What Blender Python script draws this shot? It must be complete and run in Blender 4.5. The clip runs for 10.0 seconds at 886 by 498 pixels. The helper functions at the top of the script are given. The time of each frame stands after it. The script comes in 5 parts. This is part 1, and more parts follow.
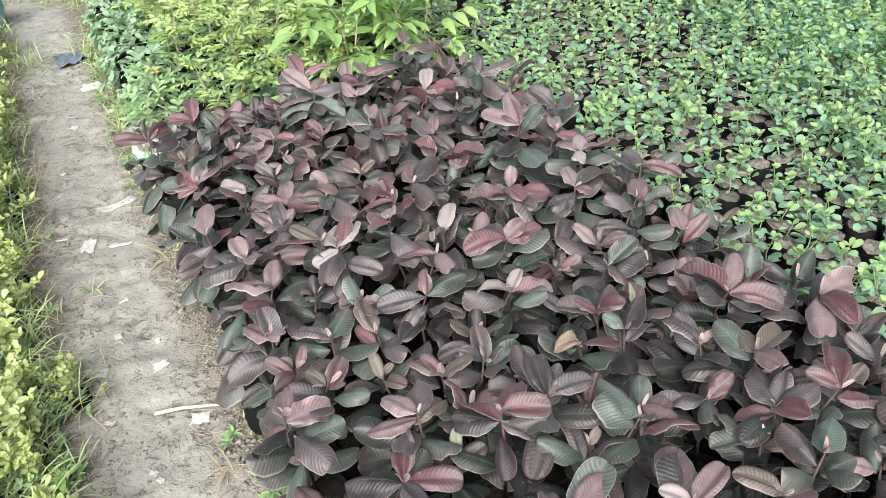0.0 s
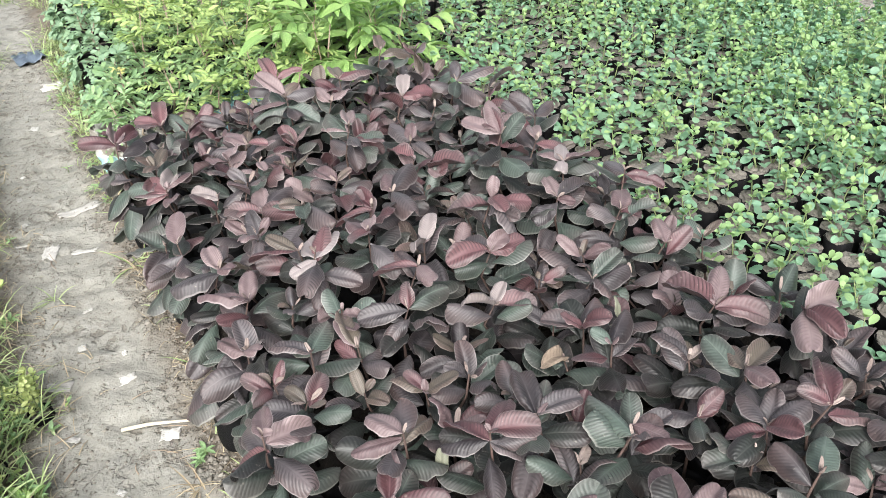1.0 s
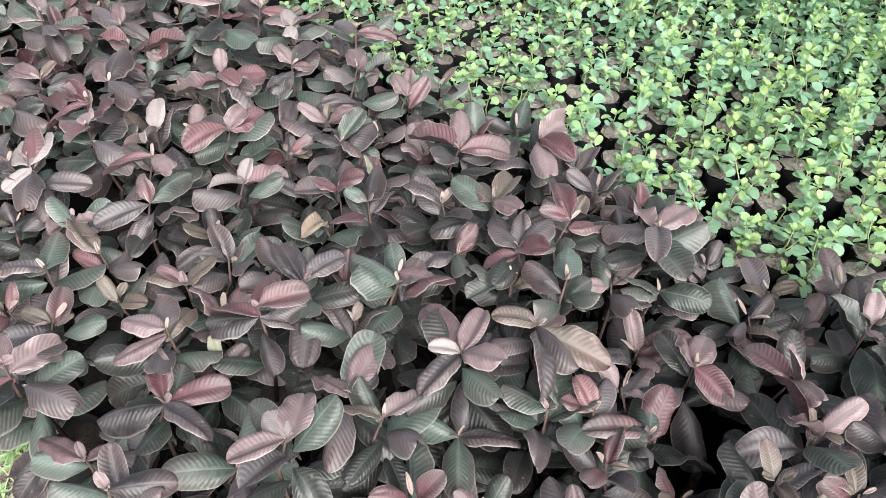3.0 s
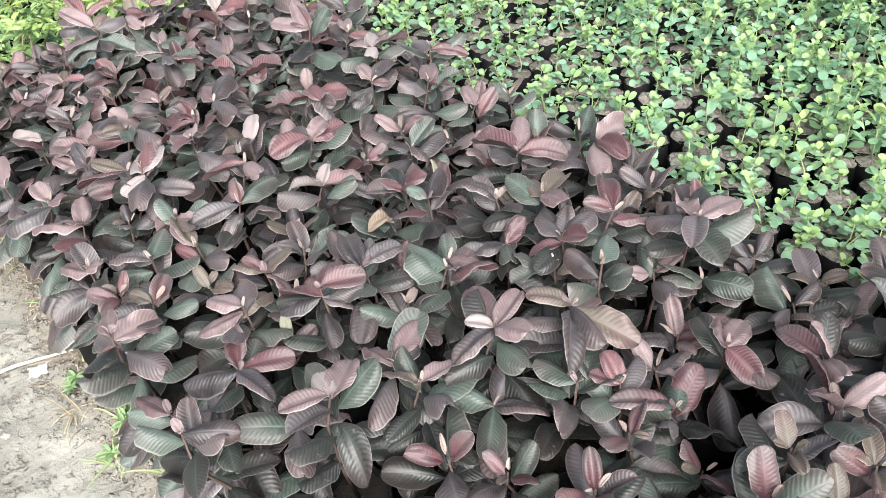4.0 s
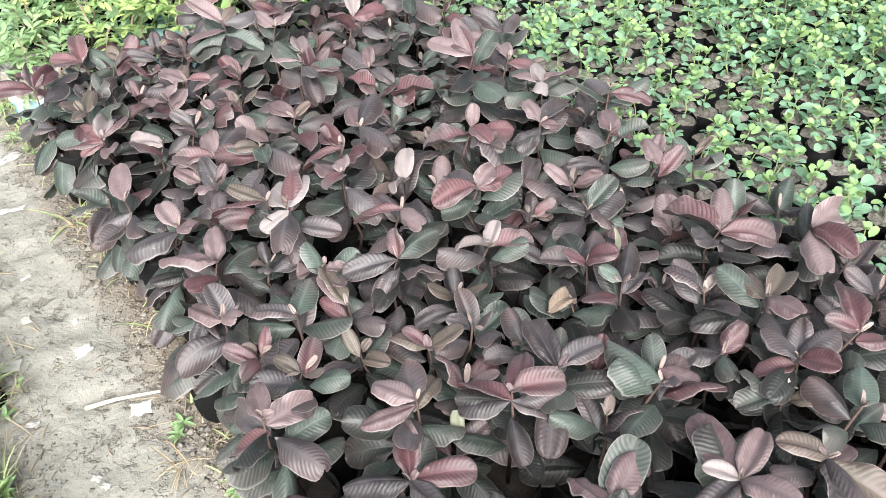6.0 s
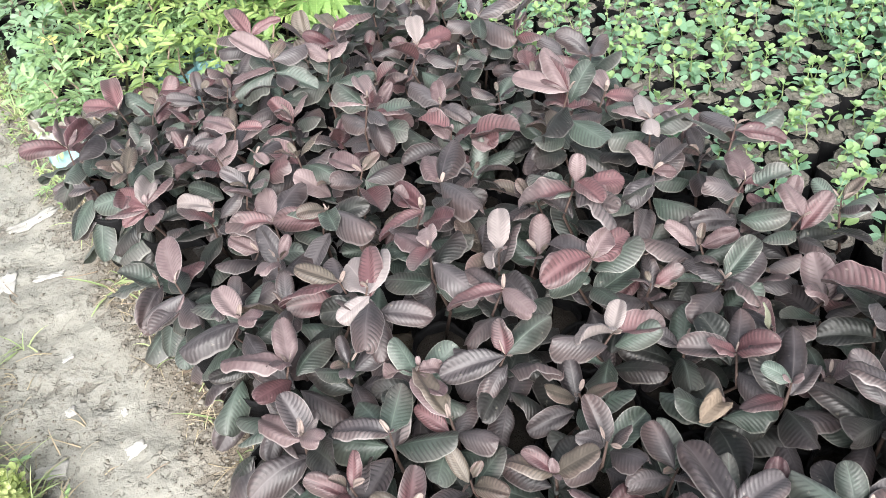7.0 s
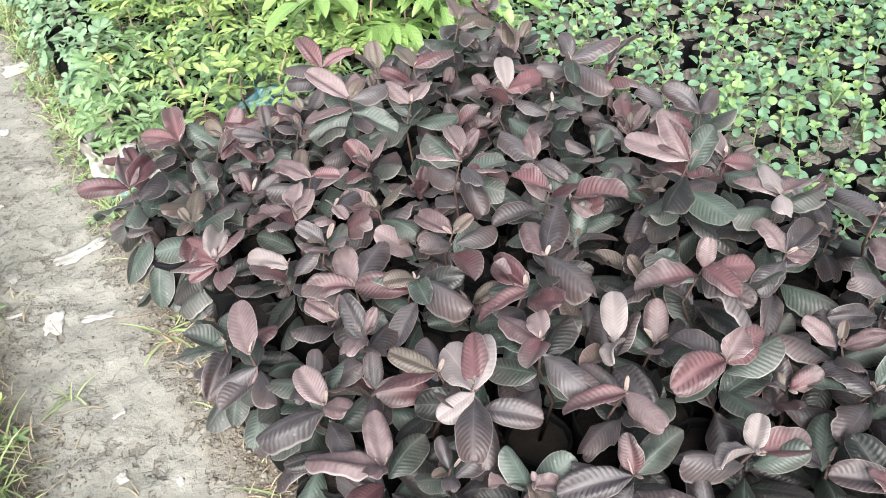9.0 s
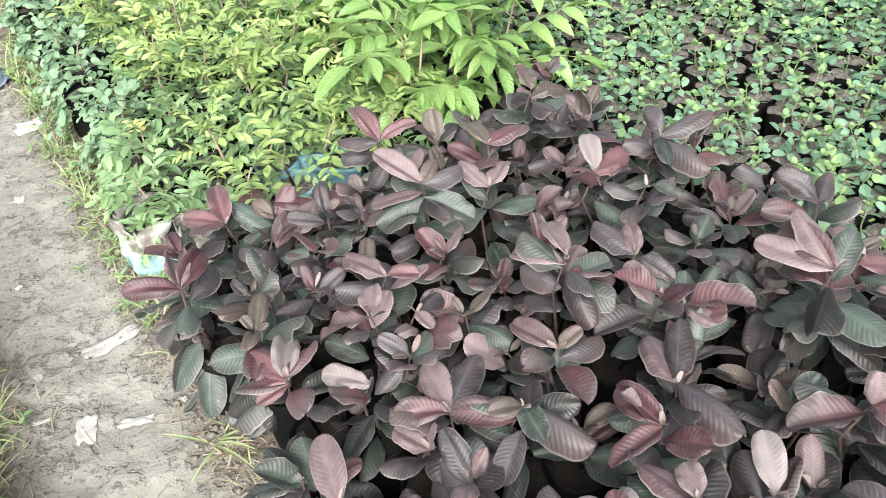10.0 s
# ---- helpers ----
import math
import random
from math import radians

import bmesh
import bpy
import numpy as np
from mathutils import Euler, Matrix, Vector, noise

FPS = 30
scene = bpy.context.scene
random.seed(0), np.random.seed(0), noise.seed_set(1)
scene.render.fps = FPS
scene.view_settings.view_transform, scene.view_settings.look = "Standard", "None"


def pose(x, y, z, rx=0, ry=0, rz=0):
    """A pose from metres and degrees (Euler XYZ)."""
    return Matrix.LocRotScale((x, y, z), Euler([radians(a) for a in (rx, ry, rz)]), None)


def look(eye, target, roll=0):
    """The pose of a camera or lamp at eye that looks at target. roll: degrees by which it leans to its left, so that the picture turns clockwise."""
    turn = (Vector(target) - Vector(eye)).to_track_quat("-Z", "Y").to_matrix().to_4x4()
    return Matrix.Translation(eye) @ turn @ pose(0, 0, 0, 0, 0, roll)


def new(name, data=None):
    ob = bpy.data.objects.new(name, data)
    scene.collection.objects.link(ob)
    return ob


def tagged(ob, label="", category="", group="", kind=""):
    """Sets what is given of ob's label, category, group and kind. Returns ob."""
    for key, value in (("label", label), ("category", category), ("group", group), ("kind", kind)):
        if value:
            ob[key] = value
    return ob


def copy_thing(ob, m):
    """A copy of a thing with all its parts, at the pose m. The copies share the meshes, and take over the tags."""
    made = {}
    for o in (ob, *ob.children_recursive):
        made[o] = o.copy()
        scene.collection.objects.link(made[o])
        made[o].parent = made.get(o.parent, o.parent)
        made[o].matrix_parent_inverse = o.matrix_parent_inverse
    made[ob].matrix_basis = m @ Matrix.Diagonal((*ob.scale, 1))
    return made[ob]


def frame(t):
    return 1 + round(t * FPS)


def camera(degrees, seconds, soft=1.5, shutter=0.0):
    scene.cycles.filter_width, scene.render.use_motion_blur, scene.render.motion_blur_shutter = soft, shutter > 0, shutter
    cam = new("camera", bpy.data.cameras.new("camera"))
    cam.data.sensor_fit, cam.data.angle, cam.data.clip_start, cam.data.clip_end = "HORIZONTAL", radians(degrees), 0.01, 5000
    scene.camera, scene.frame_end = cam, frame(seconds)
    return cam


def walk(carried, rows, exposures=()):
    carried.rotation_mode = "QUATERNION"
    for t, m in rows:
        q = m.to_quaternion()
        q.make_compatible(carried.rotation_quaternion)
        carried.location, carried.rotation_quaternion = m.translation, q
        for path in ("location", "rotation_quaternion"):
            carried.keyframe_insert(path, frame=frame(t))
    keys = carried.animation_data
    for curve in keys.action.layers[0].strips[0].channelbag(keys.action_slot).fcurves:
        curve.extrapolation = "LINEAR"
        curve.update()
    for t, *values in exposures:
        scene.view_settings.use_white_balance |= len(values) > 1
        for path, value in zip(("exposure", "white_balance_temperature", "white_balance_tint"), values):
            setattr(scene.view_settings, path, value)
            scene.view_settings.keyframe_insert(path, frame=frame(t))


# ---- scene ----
EXPOSURES = [(0.0, 1.84), (1.0, 1.83), (2.0, 2.0), (2.7, 2.05), (3.8, 2.16), (5.0, 2.16), (7.0, 2.08), (8.0, 2.08), (9.0, 2.02), (10.0, 1.94)]
cam = camera(59.11, 10.0, 0.75, 0.12)
PATH = [
    (0, (-0.0740, -0.1927, 1.4566), (0.6217, 1.2939, 0.3138), -4.23),
    (0.5, (-0.0798, -0.1616, 1.4602), (0.7009, 1.3010, 0.3416), -1.61),
    (1, (-0.0902, -0.1309, 1.4490), (0.6905, 1.3152, 0.3092), -2.07),
    (1.5, (-0.0801, -0.0840, 1.4244), (0.7354, 1.2284, 0.1546), -1.67),
    (2, (-0.0667, -0.0714, 1.4194), (0.9844, 1.0549, 0.1439), 0.69),
    (2.5, (-0.0725, -0.0800, 1.4009), (1.0554, 0.8825, 0.0587), 1.98),
    (2.7, (-0.0691, -0.0988, 1.3923), (1.0766, 0.8201, 0.0348), 2.51),
    (3.8, (-0.0685, -0.3446, 1.4088), (0.8722, 0.8098, 0.0738), -5.08),
    (4, (-0.0632, -0.3645, 1.4128), (0.8607, 0.8476, 0.1178), -6.78),
    (4.5, (-0.0638, -0.3487, 1.4270), (0.8643, 0.8882, 0.1586), -8.12),
    (5, (-0.0844, -0.2082, 1.4303), (0.7952, 1.0526, 0.1509), -4.84),
    (5.5, (-0.1127, -0.0546, 1.4236), (0.8193, 1.1616, 0.1383), -1.83),
    (5.7, (-0.1253, -0.0119, 1.4256), (0.7629, 1.2082, 0.1131), -1.11),
    (6.8, (-0.0537, 0.3240, 1.3744), (0.7248, 1.6020, 0.0475), -5.32),
    (7, (-0.0397, 0.3938, 1.3770), (0.7357, 1.6660, 0.0428), -6.71),
    (7.5, (-0.0441, 0.4834, 1.3841), (0.7233, 1.7837, 0.0724), -4.64),
    (8, (-0.0410, 0.5030, 1.3911), (0.5971, 1.8530, 0.0606), -8.50),
    (8.5, (-0.0426, 0.5374, 1.3990), (0.5624, 1.9153, 0.0816), -9.41),
    (9, (-0.0541, 0.6562, 1.3941), (0.6915, 1.9504, 0.0640), -5.00),
    (9.5, (-0.0733, 0.8493, 1.4039), (0.8204, 2.0799, 0.1051), -2.71),
    (10, (-0.0874, 0.9799, 1.4115), (0.7072, 2.2826, 0.1186), -4.39),
]
walk(cam, [(t, look(e, g, r)) for t, e, g, r in PATH], EXPOSURES)

# ---- world and light: a bright overcast day ----
SUN_ELEVATION, SUN_TURN = 41.0, 212.0
world = bpy.data.worlds.new("overcast_sky")
scene.world = world
world.use_nodes = True
wn = world.node_tree
sky = wn.nodes.new("ShaderNodeTexSky")
sky.sky_type = "NISHITA"
sky.sun_disc = False
sky.sun_elevation = radians(SUN_ELEVATION)
sky.sun_rotation = radians(SUN_TURN)
sky.dust_density = 4.0
veil = wn.nodes.new("ShaderNodeHueSaturation")
veil.inputs["Saturation"].default_value = 0.42
wn.links.new(sky.outputs[0], veil.inputs["Color"])
wn.links.new(veil.outputs[0], wn.nodes["Background"].inputs["Color"])
wn.nodes["Background"].inputs["Strength"].default_value = 0.071
sun_data = bpy.data.lights.new("sun", "SUN")
sun_data.energy, sun_data.angle, sun_data.color = 1.95, radians(44), (1.0, 0.99, 0.98)
sun = new("sun", sun_data)
a, e = radians(SUN_TURN), radians(SUN_ELEVATION)
sun_from = Vector((math.sin(a) * math.cos(e), math.cos(a) * math.cos(e), math.sin(e)))
sun.matrix_world = look(sun_from * 20, (0, 0, 0))


# ---- materials ----
def blank(name):
    m = bpy.data.materials.new(name)
    m.use_nodes = True
    return m, m.node_tree, m.node_tree.nodes["Principled BSDF"]


def add(nt, kind, **values):
    n = nt.nodes.new(kind)
    for k, v in values.items():
        if k.startswith("_"):
            n.inputs[k[1:].replace("_", " ")].default_value = v
    return n


def calc(nt, op, a, b=0.0, c=0.0):
    n = nt.nodes.new("ShaderNodeMath")
    n.operation = op
    for i, v in enumerate((a, b, c)):
        if isinstance(v, (int, float)):
            n.inputs[i].default_value = v
        else:
            nt.links.new(v, n.inputs[i])
    return n.outputs[0]


def mix(nt, f, a, b, blend="MIX"):
    n = nt.nodes.new("ShaderNodeMix")
    n.data_type, n.blend_type = "RGBA", blend
    for i, v in ((0, f), (6, a), (7, b)):
        if isinstance(v, (int, float)):
            n.inputs[i].default_value = v
        elif isinstance(v, tuple):
            n.inputs[i].default_value = (*v, 1)
        else:
            nt.links.new(v, n.inputs[i])
    return n.outputs[2]


def noise_out(nt, scale, detail=3.0, rough=0.55, space="Object", out=0):
    tc = nt.nodes.new("ShaderNodeNewGeometry" if space == "Position" else "ShaderNodeTexCoord")
    n = add(nt, "ShaderNodeTexNoise", _Scale=scale, _Detail=detail, _Roughness=rough)
    nt.links.new(tc.outputs[space], n.inputs["Vector"])
    return n.outputs[out]


def step(nt, v, lo, hi):
    n = add(nt, "ShaderNodeMapRange")
    n.clamp, n.interpolation_type = True, "SMOOTHSTEP"
    n.inputs["From Min"].default_value, n.inputs["From Max"].default_value = lo, hi
    nt.links.new(v, n.inputs["Value"])
    return n.outputs["Result"]


def bump(nt, bsdf, height, strength, distance):
    n = add(nt, "ShaderNodeBump", _Strength=strength, _Distance=distance)
    nt.links.new(height, n.inputs["Height"])
    nt.links.new(n.outputs[0], bsdf.inputs["Normal"])
    return n.outputs[0]


def leaf_material(name, dark, light, rough=0.45, spec=0.5, veins=0, slant=1.6, relief=0.6, rim=None, midrib=None,
                  thin=0.0, thin_colour=None, island=False, sheen=0.0, wash=None, crease=0.0, drift=None):
    """A leaf with a midrib, side veins, a paler margin and a colour that differs from leaf to leaf."""
    m, nt, b = blank(name)
    uv = nt.nodes.new("ShaderNodeUVMap")
    sp = nt.nodes.new("ShaderNodeSeparateXYZ")
    nt.links.new(uv.outputs[0], sp.inputs[0])
    u = sp.outputs[0]
    av = calc(nt, "ABSOLUTE", calc(nt, "MULTIPLY_ADD", sp.outputs[1], 2.0, -1.0))
    if island:
        rnd = nt.nodes.new("ShaderNodeNewGeometry").outputs["Random Per Island"]
    else:
        rnd = nt.nodes.new("ShaderNodeObjectInfo").outputs["Random"]
    blotch = noise_out(nt, 28.0, 4.0, 0.6)
    f = calc(nt, "ADD", calc(nt, "MULTIPLY", rnd, 0.65), calc(nt, "MULTIPLY_ADD", blotch, 1.7, -0.74) if crease else calc(nt, "MULTIPLY_ADD", blotch, 0.9, -0.30))
    col = mix(nt, f, dark, light)
    if drift:
        # patches of the bed are yellower than others
        place = noise_out(nt, 1.9, 2.0, 0.5, "Position")
        col = mix(nt, calc(nt, "MULTIPLY", step(nt, place, 0.48, 0.72), 0.42), col, drift)
    if wash:
        # tint that runs in from the tip of some leaves
        g = calc(nt, "MULTIPLY", step(nt, u, 0.25, 1.05), calc(nt, "FRACT", calc(nt, "MULTIPLY", rnd, 7.3)))
        col = mix(nt, g, col, wash)
        g = calc(nt, "MULTIPLY", step(nt, calc(nt, "MULTIPLY_ADD", blotch, 0.5, av), 0.65, 1.25), calc(nt, "FRACT", calc(nt, "MULTIPLY", rnd, 3.7)))
        col = mix(nt, calc(nt, "MULTIPLY", g, 0.8), col, wash)
    if veins:
        wobble = calc(nt, "MULTIPLY_ADD", noise_out(nt, 30.0, 1.0), 0.5 if crease else 0.25, 0.0)
        s = calc(nt, "ADD", calc(nt, "MULTIPLY_ADD", u, float(veins), wobble), calc(nt, "MULTIPLY", calc(nt, "POWER", av, 1.3), -slant))
        w = calc(nt, "COSINE", calc(nt, "MULTIPLY_ADD", s, 6.2832, 1.5708 if crease else -1.5708))
        line = step(nt, w, 0.80, 1.0)
        if not crease:
            amount = calc(nt, "MULTIPLY", line, calc(nt, "SUBTRACT", 1.0, av))
            col = mix(nt, calc(nt, "MULTIPLY", amount, 0.12), col, midrib or light)
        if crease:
            # pigment and furrow shade painted dark along side veins, deeper on some leaves
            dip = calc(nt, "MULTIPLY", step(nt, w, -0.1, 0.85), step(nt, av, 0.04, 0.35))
            shade_depth = calc(nt, "MULTIPLY_ADD", calc(nt, "FRACT", calc(nt, "MULTIPLY", rnd, 5.1)), 0.42 * crease, 0.26 * crease)
            col = mix(nt, calc(nt, "MULTIPLY", dip, calc(nt, "MULTIPLY", calc(nt, "MULTIPLY_ADD", blotch, 3.0, -0.6), shade_depth)), col, tuple(c * 0.35 for c in dark))
        h = calc(nt, "MULTIPLY", calc(nt, "MULTIPLY", w, -1.0) if crease else w, calc(nt, "MULTIPLY", av, calc(nt, "SUBTRACT", 1.15, av)))
        h = calc(nt, "ADD", h, calc(nt, "MULTIPLY", step(nt, av, 0.0, 0.14), 0.5))
        h = calc(nt, "ADD", h, calc(nt, "MULTIPLY_ADD", noise_out(nt, 45.0, 2.0), 2.2, calc(nt, "MULTIPLY", noise_out(nt, 260.0, 2.0), 0.3)))
        bump(nt, b, h, relief, 0.005)
    if midrib:
        col = mix(nt, calc(nt, "MULTIPLY", calc(nt, "SUBTRACT", 1.0, step(nt, av, 0.01, 0.06)), 0.6), col, midrib)
    if rim:
        col = mix(nt, calc(nt, "MULTIPLY", step(nt, av, 0.93, 0.98), 0.55), col, rim)
    # flecks of dust and old damage
    fleck = step(nt, noise_out(nt, 95.0, 2.0, 0.5), 0.66, 0.74)
    col = mix(nt, calc(nt, "MULTIPLY", fleck, 0.25), col, (0.30, 0.27, 0.22))
    nt.links.new(col, b.inputs["Base Color"])
    rr = calc(nt, "MULTIPLY_ADD", blotch, 0.25, rough - 0.12)
    nt.links.new(rr, b.inputs["Roughness"])
    b.inputs["Specular IOR Level"].default_value = spec
    b.inputs["Sheen Weight"].default_value = sheen
    b.inputs["Sheen Roughness"].default_value = 0.4
    if thin:
        t = nt.nodes.new("ShaderNodeBsdfTranslucent")
        nt.links.new(mix(nt, 1.0, col, thin_colour or (1.15, 1.25, 0.8), "MULTIPLY"), t.inputs["Color"])
        ms = nt.nodes.new("ShaderNodeMixShader")
        ms.inputs[0].default_value = thin
        nt.links.new(b.outputs[0], ms.inputs[1])
        nt.links.new(t.outputs[0], ms.inputs[2])
        nt.links.new(ms.outputs[0], nt.nodes["Material Output"].inputs["Surface"])
    return m


def plain_material(name, dark, light, rough=0.6, spec=0.4, scale=20.0, relief=0.3, distance=0.004, island=False, vary=0.5):
    m, nt, b = blank(name)
    n1 = noise_out(nt, scale, 5.0, 0.6)
    n2 = noise_out(nt, scale * 7.3, 3.0, 0.6)
    f = calc(nt, "ADD", calc(nt, "MULTIPLY", n1, 0.7), calc(nt, "MULTIPLY_ADD", n2, 0.5, -0.15))
    rnd = nt.nodes.new("ShaderNodeNewGeometry").outputs["Random Per Island"] if island else nt.nodes.new("ShaderNodeObjectInfo").outputs["Random"]
    f = calc(nt, "ADD", f, calc(nt, "MULTIPLY_ADD", rnd, vary, -vary / 2))
    nt.links.new(mix(nt, f, dark, light), b.inputs["Base Color"])
    nt.links.new(calc(nt, "MULTIPLY_ADD", n2, 0.3, rough - 0.15), b.inputs["Roughness"])
    b.inputs["Specular IOR Level"].default_value = spec
    bump(nt, b, calc(nt, "MULTIPLY_ADD", n2, 0.4, n1), relief, distance)
    return m


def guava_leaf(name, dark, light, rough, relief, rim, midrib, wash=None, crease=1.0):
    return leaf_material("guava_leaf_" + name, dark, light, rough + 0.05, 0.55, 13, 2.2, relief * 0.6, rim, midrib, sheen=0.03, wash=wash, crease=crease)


GUAVA = {
    "bud": leaf_material("guava_bud", (0.160, 0.122, 0.110), (0.300, 0.250, 0.224), 0.75, 0.25, 9, relief=0.2),
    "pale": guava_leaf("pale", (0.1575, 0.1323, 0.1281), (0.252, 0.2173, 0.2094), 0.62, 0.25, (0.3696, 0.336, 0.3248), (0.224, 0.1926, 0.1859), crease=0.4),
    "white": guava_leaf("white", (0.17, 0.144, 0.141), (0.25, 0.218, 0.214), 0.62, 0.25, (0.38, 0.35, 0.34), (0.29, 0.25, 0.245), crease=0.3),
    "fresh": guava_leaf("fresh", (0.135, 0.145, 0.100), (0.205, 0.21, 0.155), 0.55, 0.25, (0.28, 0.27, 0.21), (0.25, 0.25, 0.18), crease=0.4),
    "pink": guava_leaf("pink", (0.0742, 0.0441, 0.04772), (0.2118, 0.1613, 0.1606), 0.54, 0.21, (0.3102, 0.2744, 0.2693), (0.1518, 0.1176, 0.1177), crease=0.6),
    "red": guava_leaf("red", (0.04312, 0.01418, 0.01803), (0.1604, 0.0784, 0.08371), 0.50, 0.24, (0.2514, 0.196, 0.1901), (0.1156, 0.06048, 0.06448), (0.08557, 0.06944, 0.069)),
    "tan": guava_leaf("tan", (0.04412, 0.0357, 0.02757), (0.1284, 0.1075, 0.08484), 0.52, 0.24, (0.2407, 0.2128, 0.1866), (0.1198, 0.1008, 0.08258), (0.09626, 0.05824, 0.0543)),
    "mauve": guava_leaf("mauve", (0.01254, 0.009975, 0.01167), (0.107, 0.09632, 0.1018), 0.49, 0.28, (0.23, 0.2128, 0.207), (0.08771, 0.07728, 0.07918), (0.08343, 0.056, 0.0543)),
    # old leaf colour, taken near black to carry the shade of the gaps
    "old_shaded": guava_leaf("old_shaded", (0.0036, 0.0048, 0.0038), (0.028, 0.035, 0.03), 0.47, 0.31, (0.135, 0.125, 0.115), (0.048, 0.05, 0.045), (0.032, 0.023, 0.023)),
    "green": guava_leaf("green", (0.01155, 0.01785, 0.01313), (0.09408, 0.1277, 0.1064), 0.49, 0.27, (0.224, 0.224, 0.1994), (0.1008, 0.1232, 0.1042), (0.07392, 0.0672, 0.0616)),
    "dry": leaf_material("guava_leaf_dry", (0.115, 0.088, 0.066), (0.235, 0.188, 0.145), 0.8, 0.2, 9, relief=0.3),
}
SEEDLING_OLD = leaf_material("seedling_leaf", (0.138, 0.270, 0.180), (0.285, 0.455, 0.310), 0.5, 0.45, 5, 1.0, 0.3, midrib=(0.24, 0.37, 0.20), rim=(0.28, 0.40, 0.26), thin=0.36, drift=(0.265, 0.390, 0.165), island=True)
SEEDLING_NEW = leaf_material("seedling_leaf_new", (0.190, 0.325, 0.150), (0.340, 0.465, 0.215), 0.55, 0.3, 5, 1.0, 0.3, midrib=(0.34, 0.43, 0.20), thin=0.36, drift=(0.330, 0.430, 0.145), island=True)
SEEDLING_OLD_ONE = leaf_material("seedling_leaf_single", (0.138, 0.270, 0.180), (0.285, 0.455, 0.310), 0.5, 0.45, 5, 1.0, 0.3, midrib=(0.24, 0.37, 0.20), rim=(0.28, 0.40, 0.26), thin=0.36, drift=(0.265, 0.390, 0.165))
SEEDLING_NEW_ONE = leaf_material("seedling_leaf_new_single", (0.190, 0.325, 0.150), (0.340, 0.465, 0.215), 0.55, 0.3, 5, 1.0, 0.3, midrib=(0.34, 0.43, 0.20), thin=0.36, drift=(0.330, 0.430, 0.145))
SAP_LIME = leaf_material("sapling_leaf_lime", (0.155, 0.265, 0.082), (0.395, 0.485, 0.180), 0.45, 0.45, 6, 1.0, 0.3, midrib=(0.40, 0.48, 0.14), thin=0.25, island=True)
SAP_GREEN = leaf_material("sapling_leaf_green", (0.130, 0.235, 0.115), (0.310, 0.440, 0.205), 0.42, 0.5, 6, 1.0, 0.3, midrib=(0.24, 0.36, 0.12), thin=0.22, island=True)
SAP_LIME_ONE = leaf_material("sapling_leaf_lime_single", (0.155, 0.265, 0.082), (0.395, 0.485, 0.180), 0.45, 0.45, 6, 1.0, 0.3, midrib=(0.40, 0.48, 0.14), thin=0.25)
SAP_GREEN_ONE = leaf_material("sapling_leaf_green_single", (0.130, 0.235, 0.115), (0.310, 0.440, 0.205), 0.42, 0.5, 6, 1.0, 0.3, midrib=(0.24, 0.36, 0.12), thin=0.22)
SAP_DARK = leaf_material("sapling_leaf_dark", (0.112, 0.200, 0.122), (0.245, 0.360, 0.215), 0.45, 0.5, 6, 1.0, 0.3, midrib=(0.16, 0.24, 0.12), thin=0.18, island=True)
SAP_YELLOW = leaf_material("sapling_leaf_yellow", (0.48, 0.47, 0.13), (0.70, 0.66, 0.30), 0.5, 0.4, 6, 1.0, 0.3, midrib=(0.75, 0.70, 0.30), thin=0.25, island=True)
BROAD_GREEN = leaf_material("broad_leaf_green", (0.140, 0.265, 0.078), (0.325, 0.475, 0.165), 0.38, 0.5, 9, 1.2, 0.5, midrib=(0.38, 0.52, 0.20), thin=0.28, island=True)
BROAD_GREEN_ONE = leaf_material("broad_leaf_green_single", (0.140, 0.265, 0.078), (0.325, 0.475, 0.165), 0.38, 0.5, 9, 1.2, 0.3, midrib=(0.38, 0.52, 0.20), thin=0.28)
GOLDEN = leaf_material("golden_leaf", (0.27, 0.36, 0.120), (0.50, 0.53, 0.25), 0.5, 0.4, 5, 1.0, 0.3, midrib=(0.66, 0.66, 0.25), thin=0.25, island=True)
GRASS = leaf_material("grass_blade", (0.215, 0.29, 0.130), (0.45, 0.53, 0.275), 0.5, 0.4, thin=0.25, island=True)
STRAW = leaf_material("dry_grass", (0.23, 0.18, 0.115), (0.47, 0.41, 0.29), 0.75, 0.25, island=True)
STEM_GUAVA = plain_material("guava_stem", (0.040, 0.026, 0.022), (0.100, 0.066, 0.055), 0.7, 0.3, 60)
STEM_GREEN = plain_material("green_stem", (0.13, 0.18, 0.075), (0.29, 0.33, 0.16), 0.6, 0.3, 60)
STEM_WOOD = plain_material("woody_stem", (0.19, 0.14, 0.10), (0.36, 0.29, 0.22), 0.75, 0.3, 60)
BAG_BLACK = plain_material("black_polythene", (0.003, 0.003, 0.0034), (0.010, 0.010, 0.011), 0.7, 0.12, 30, 0.5, 0.006)
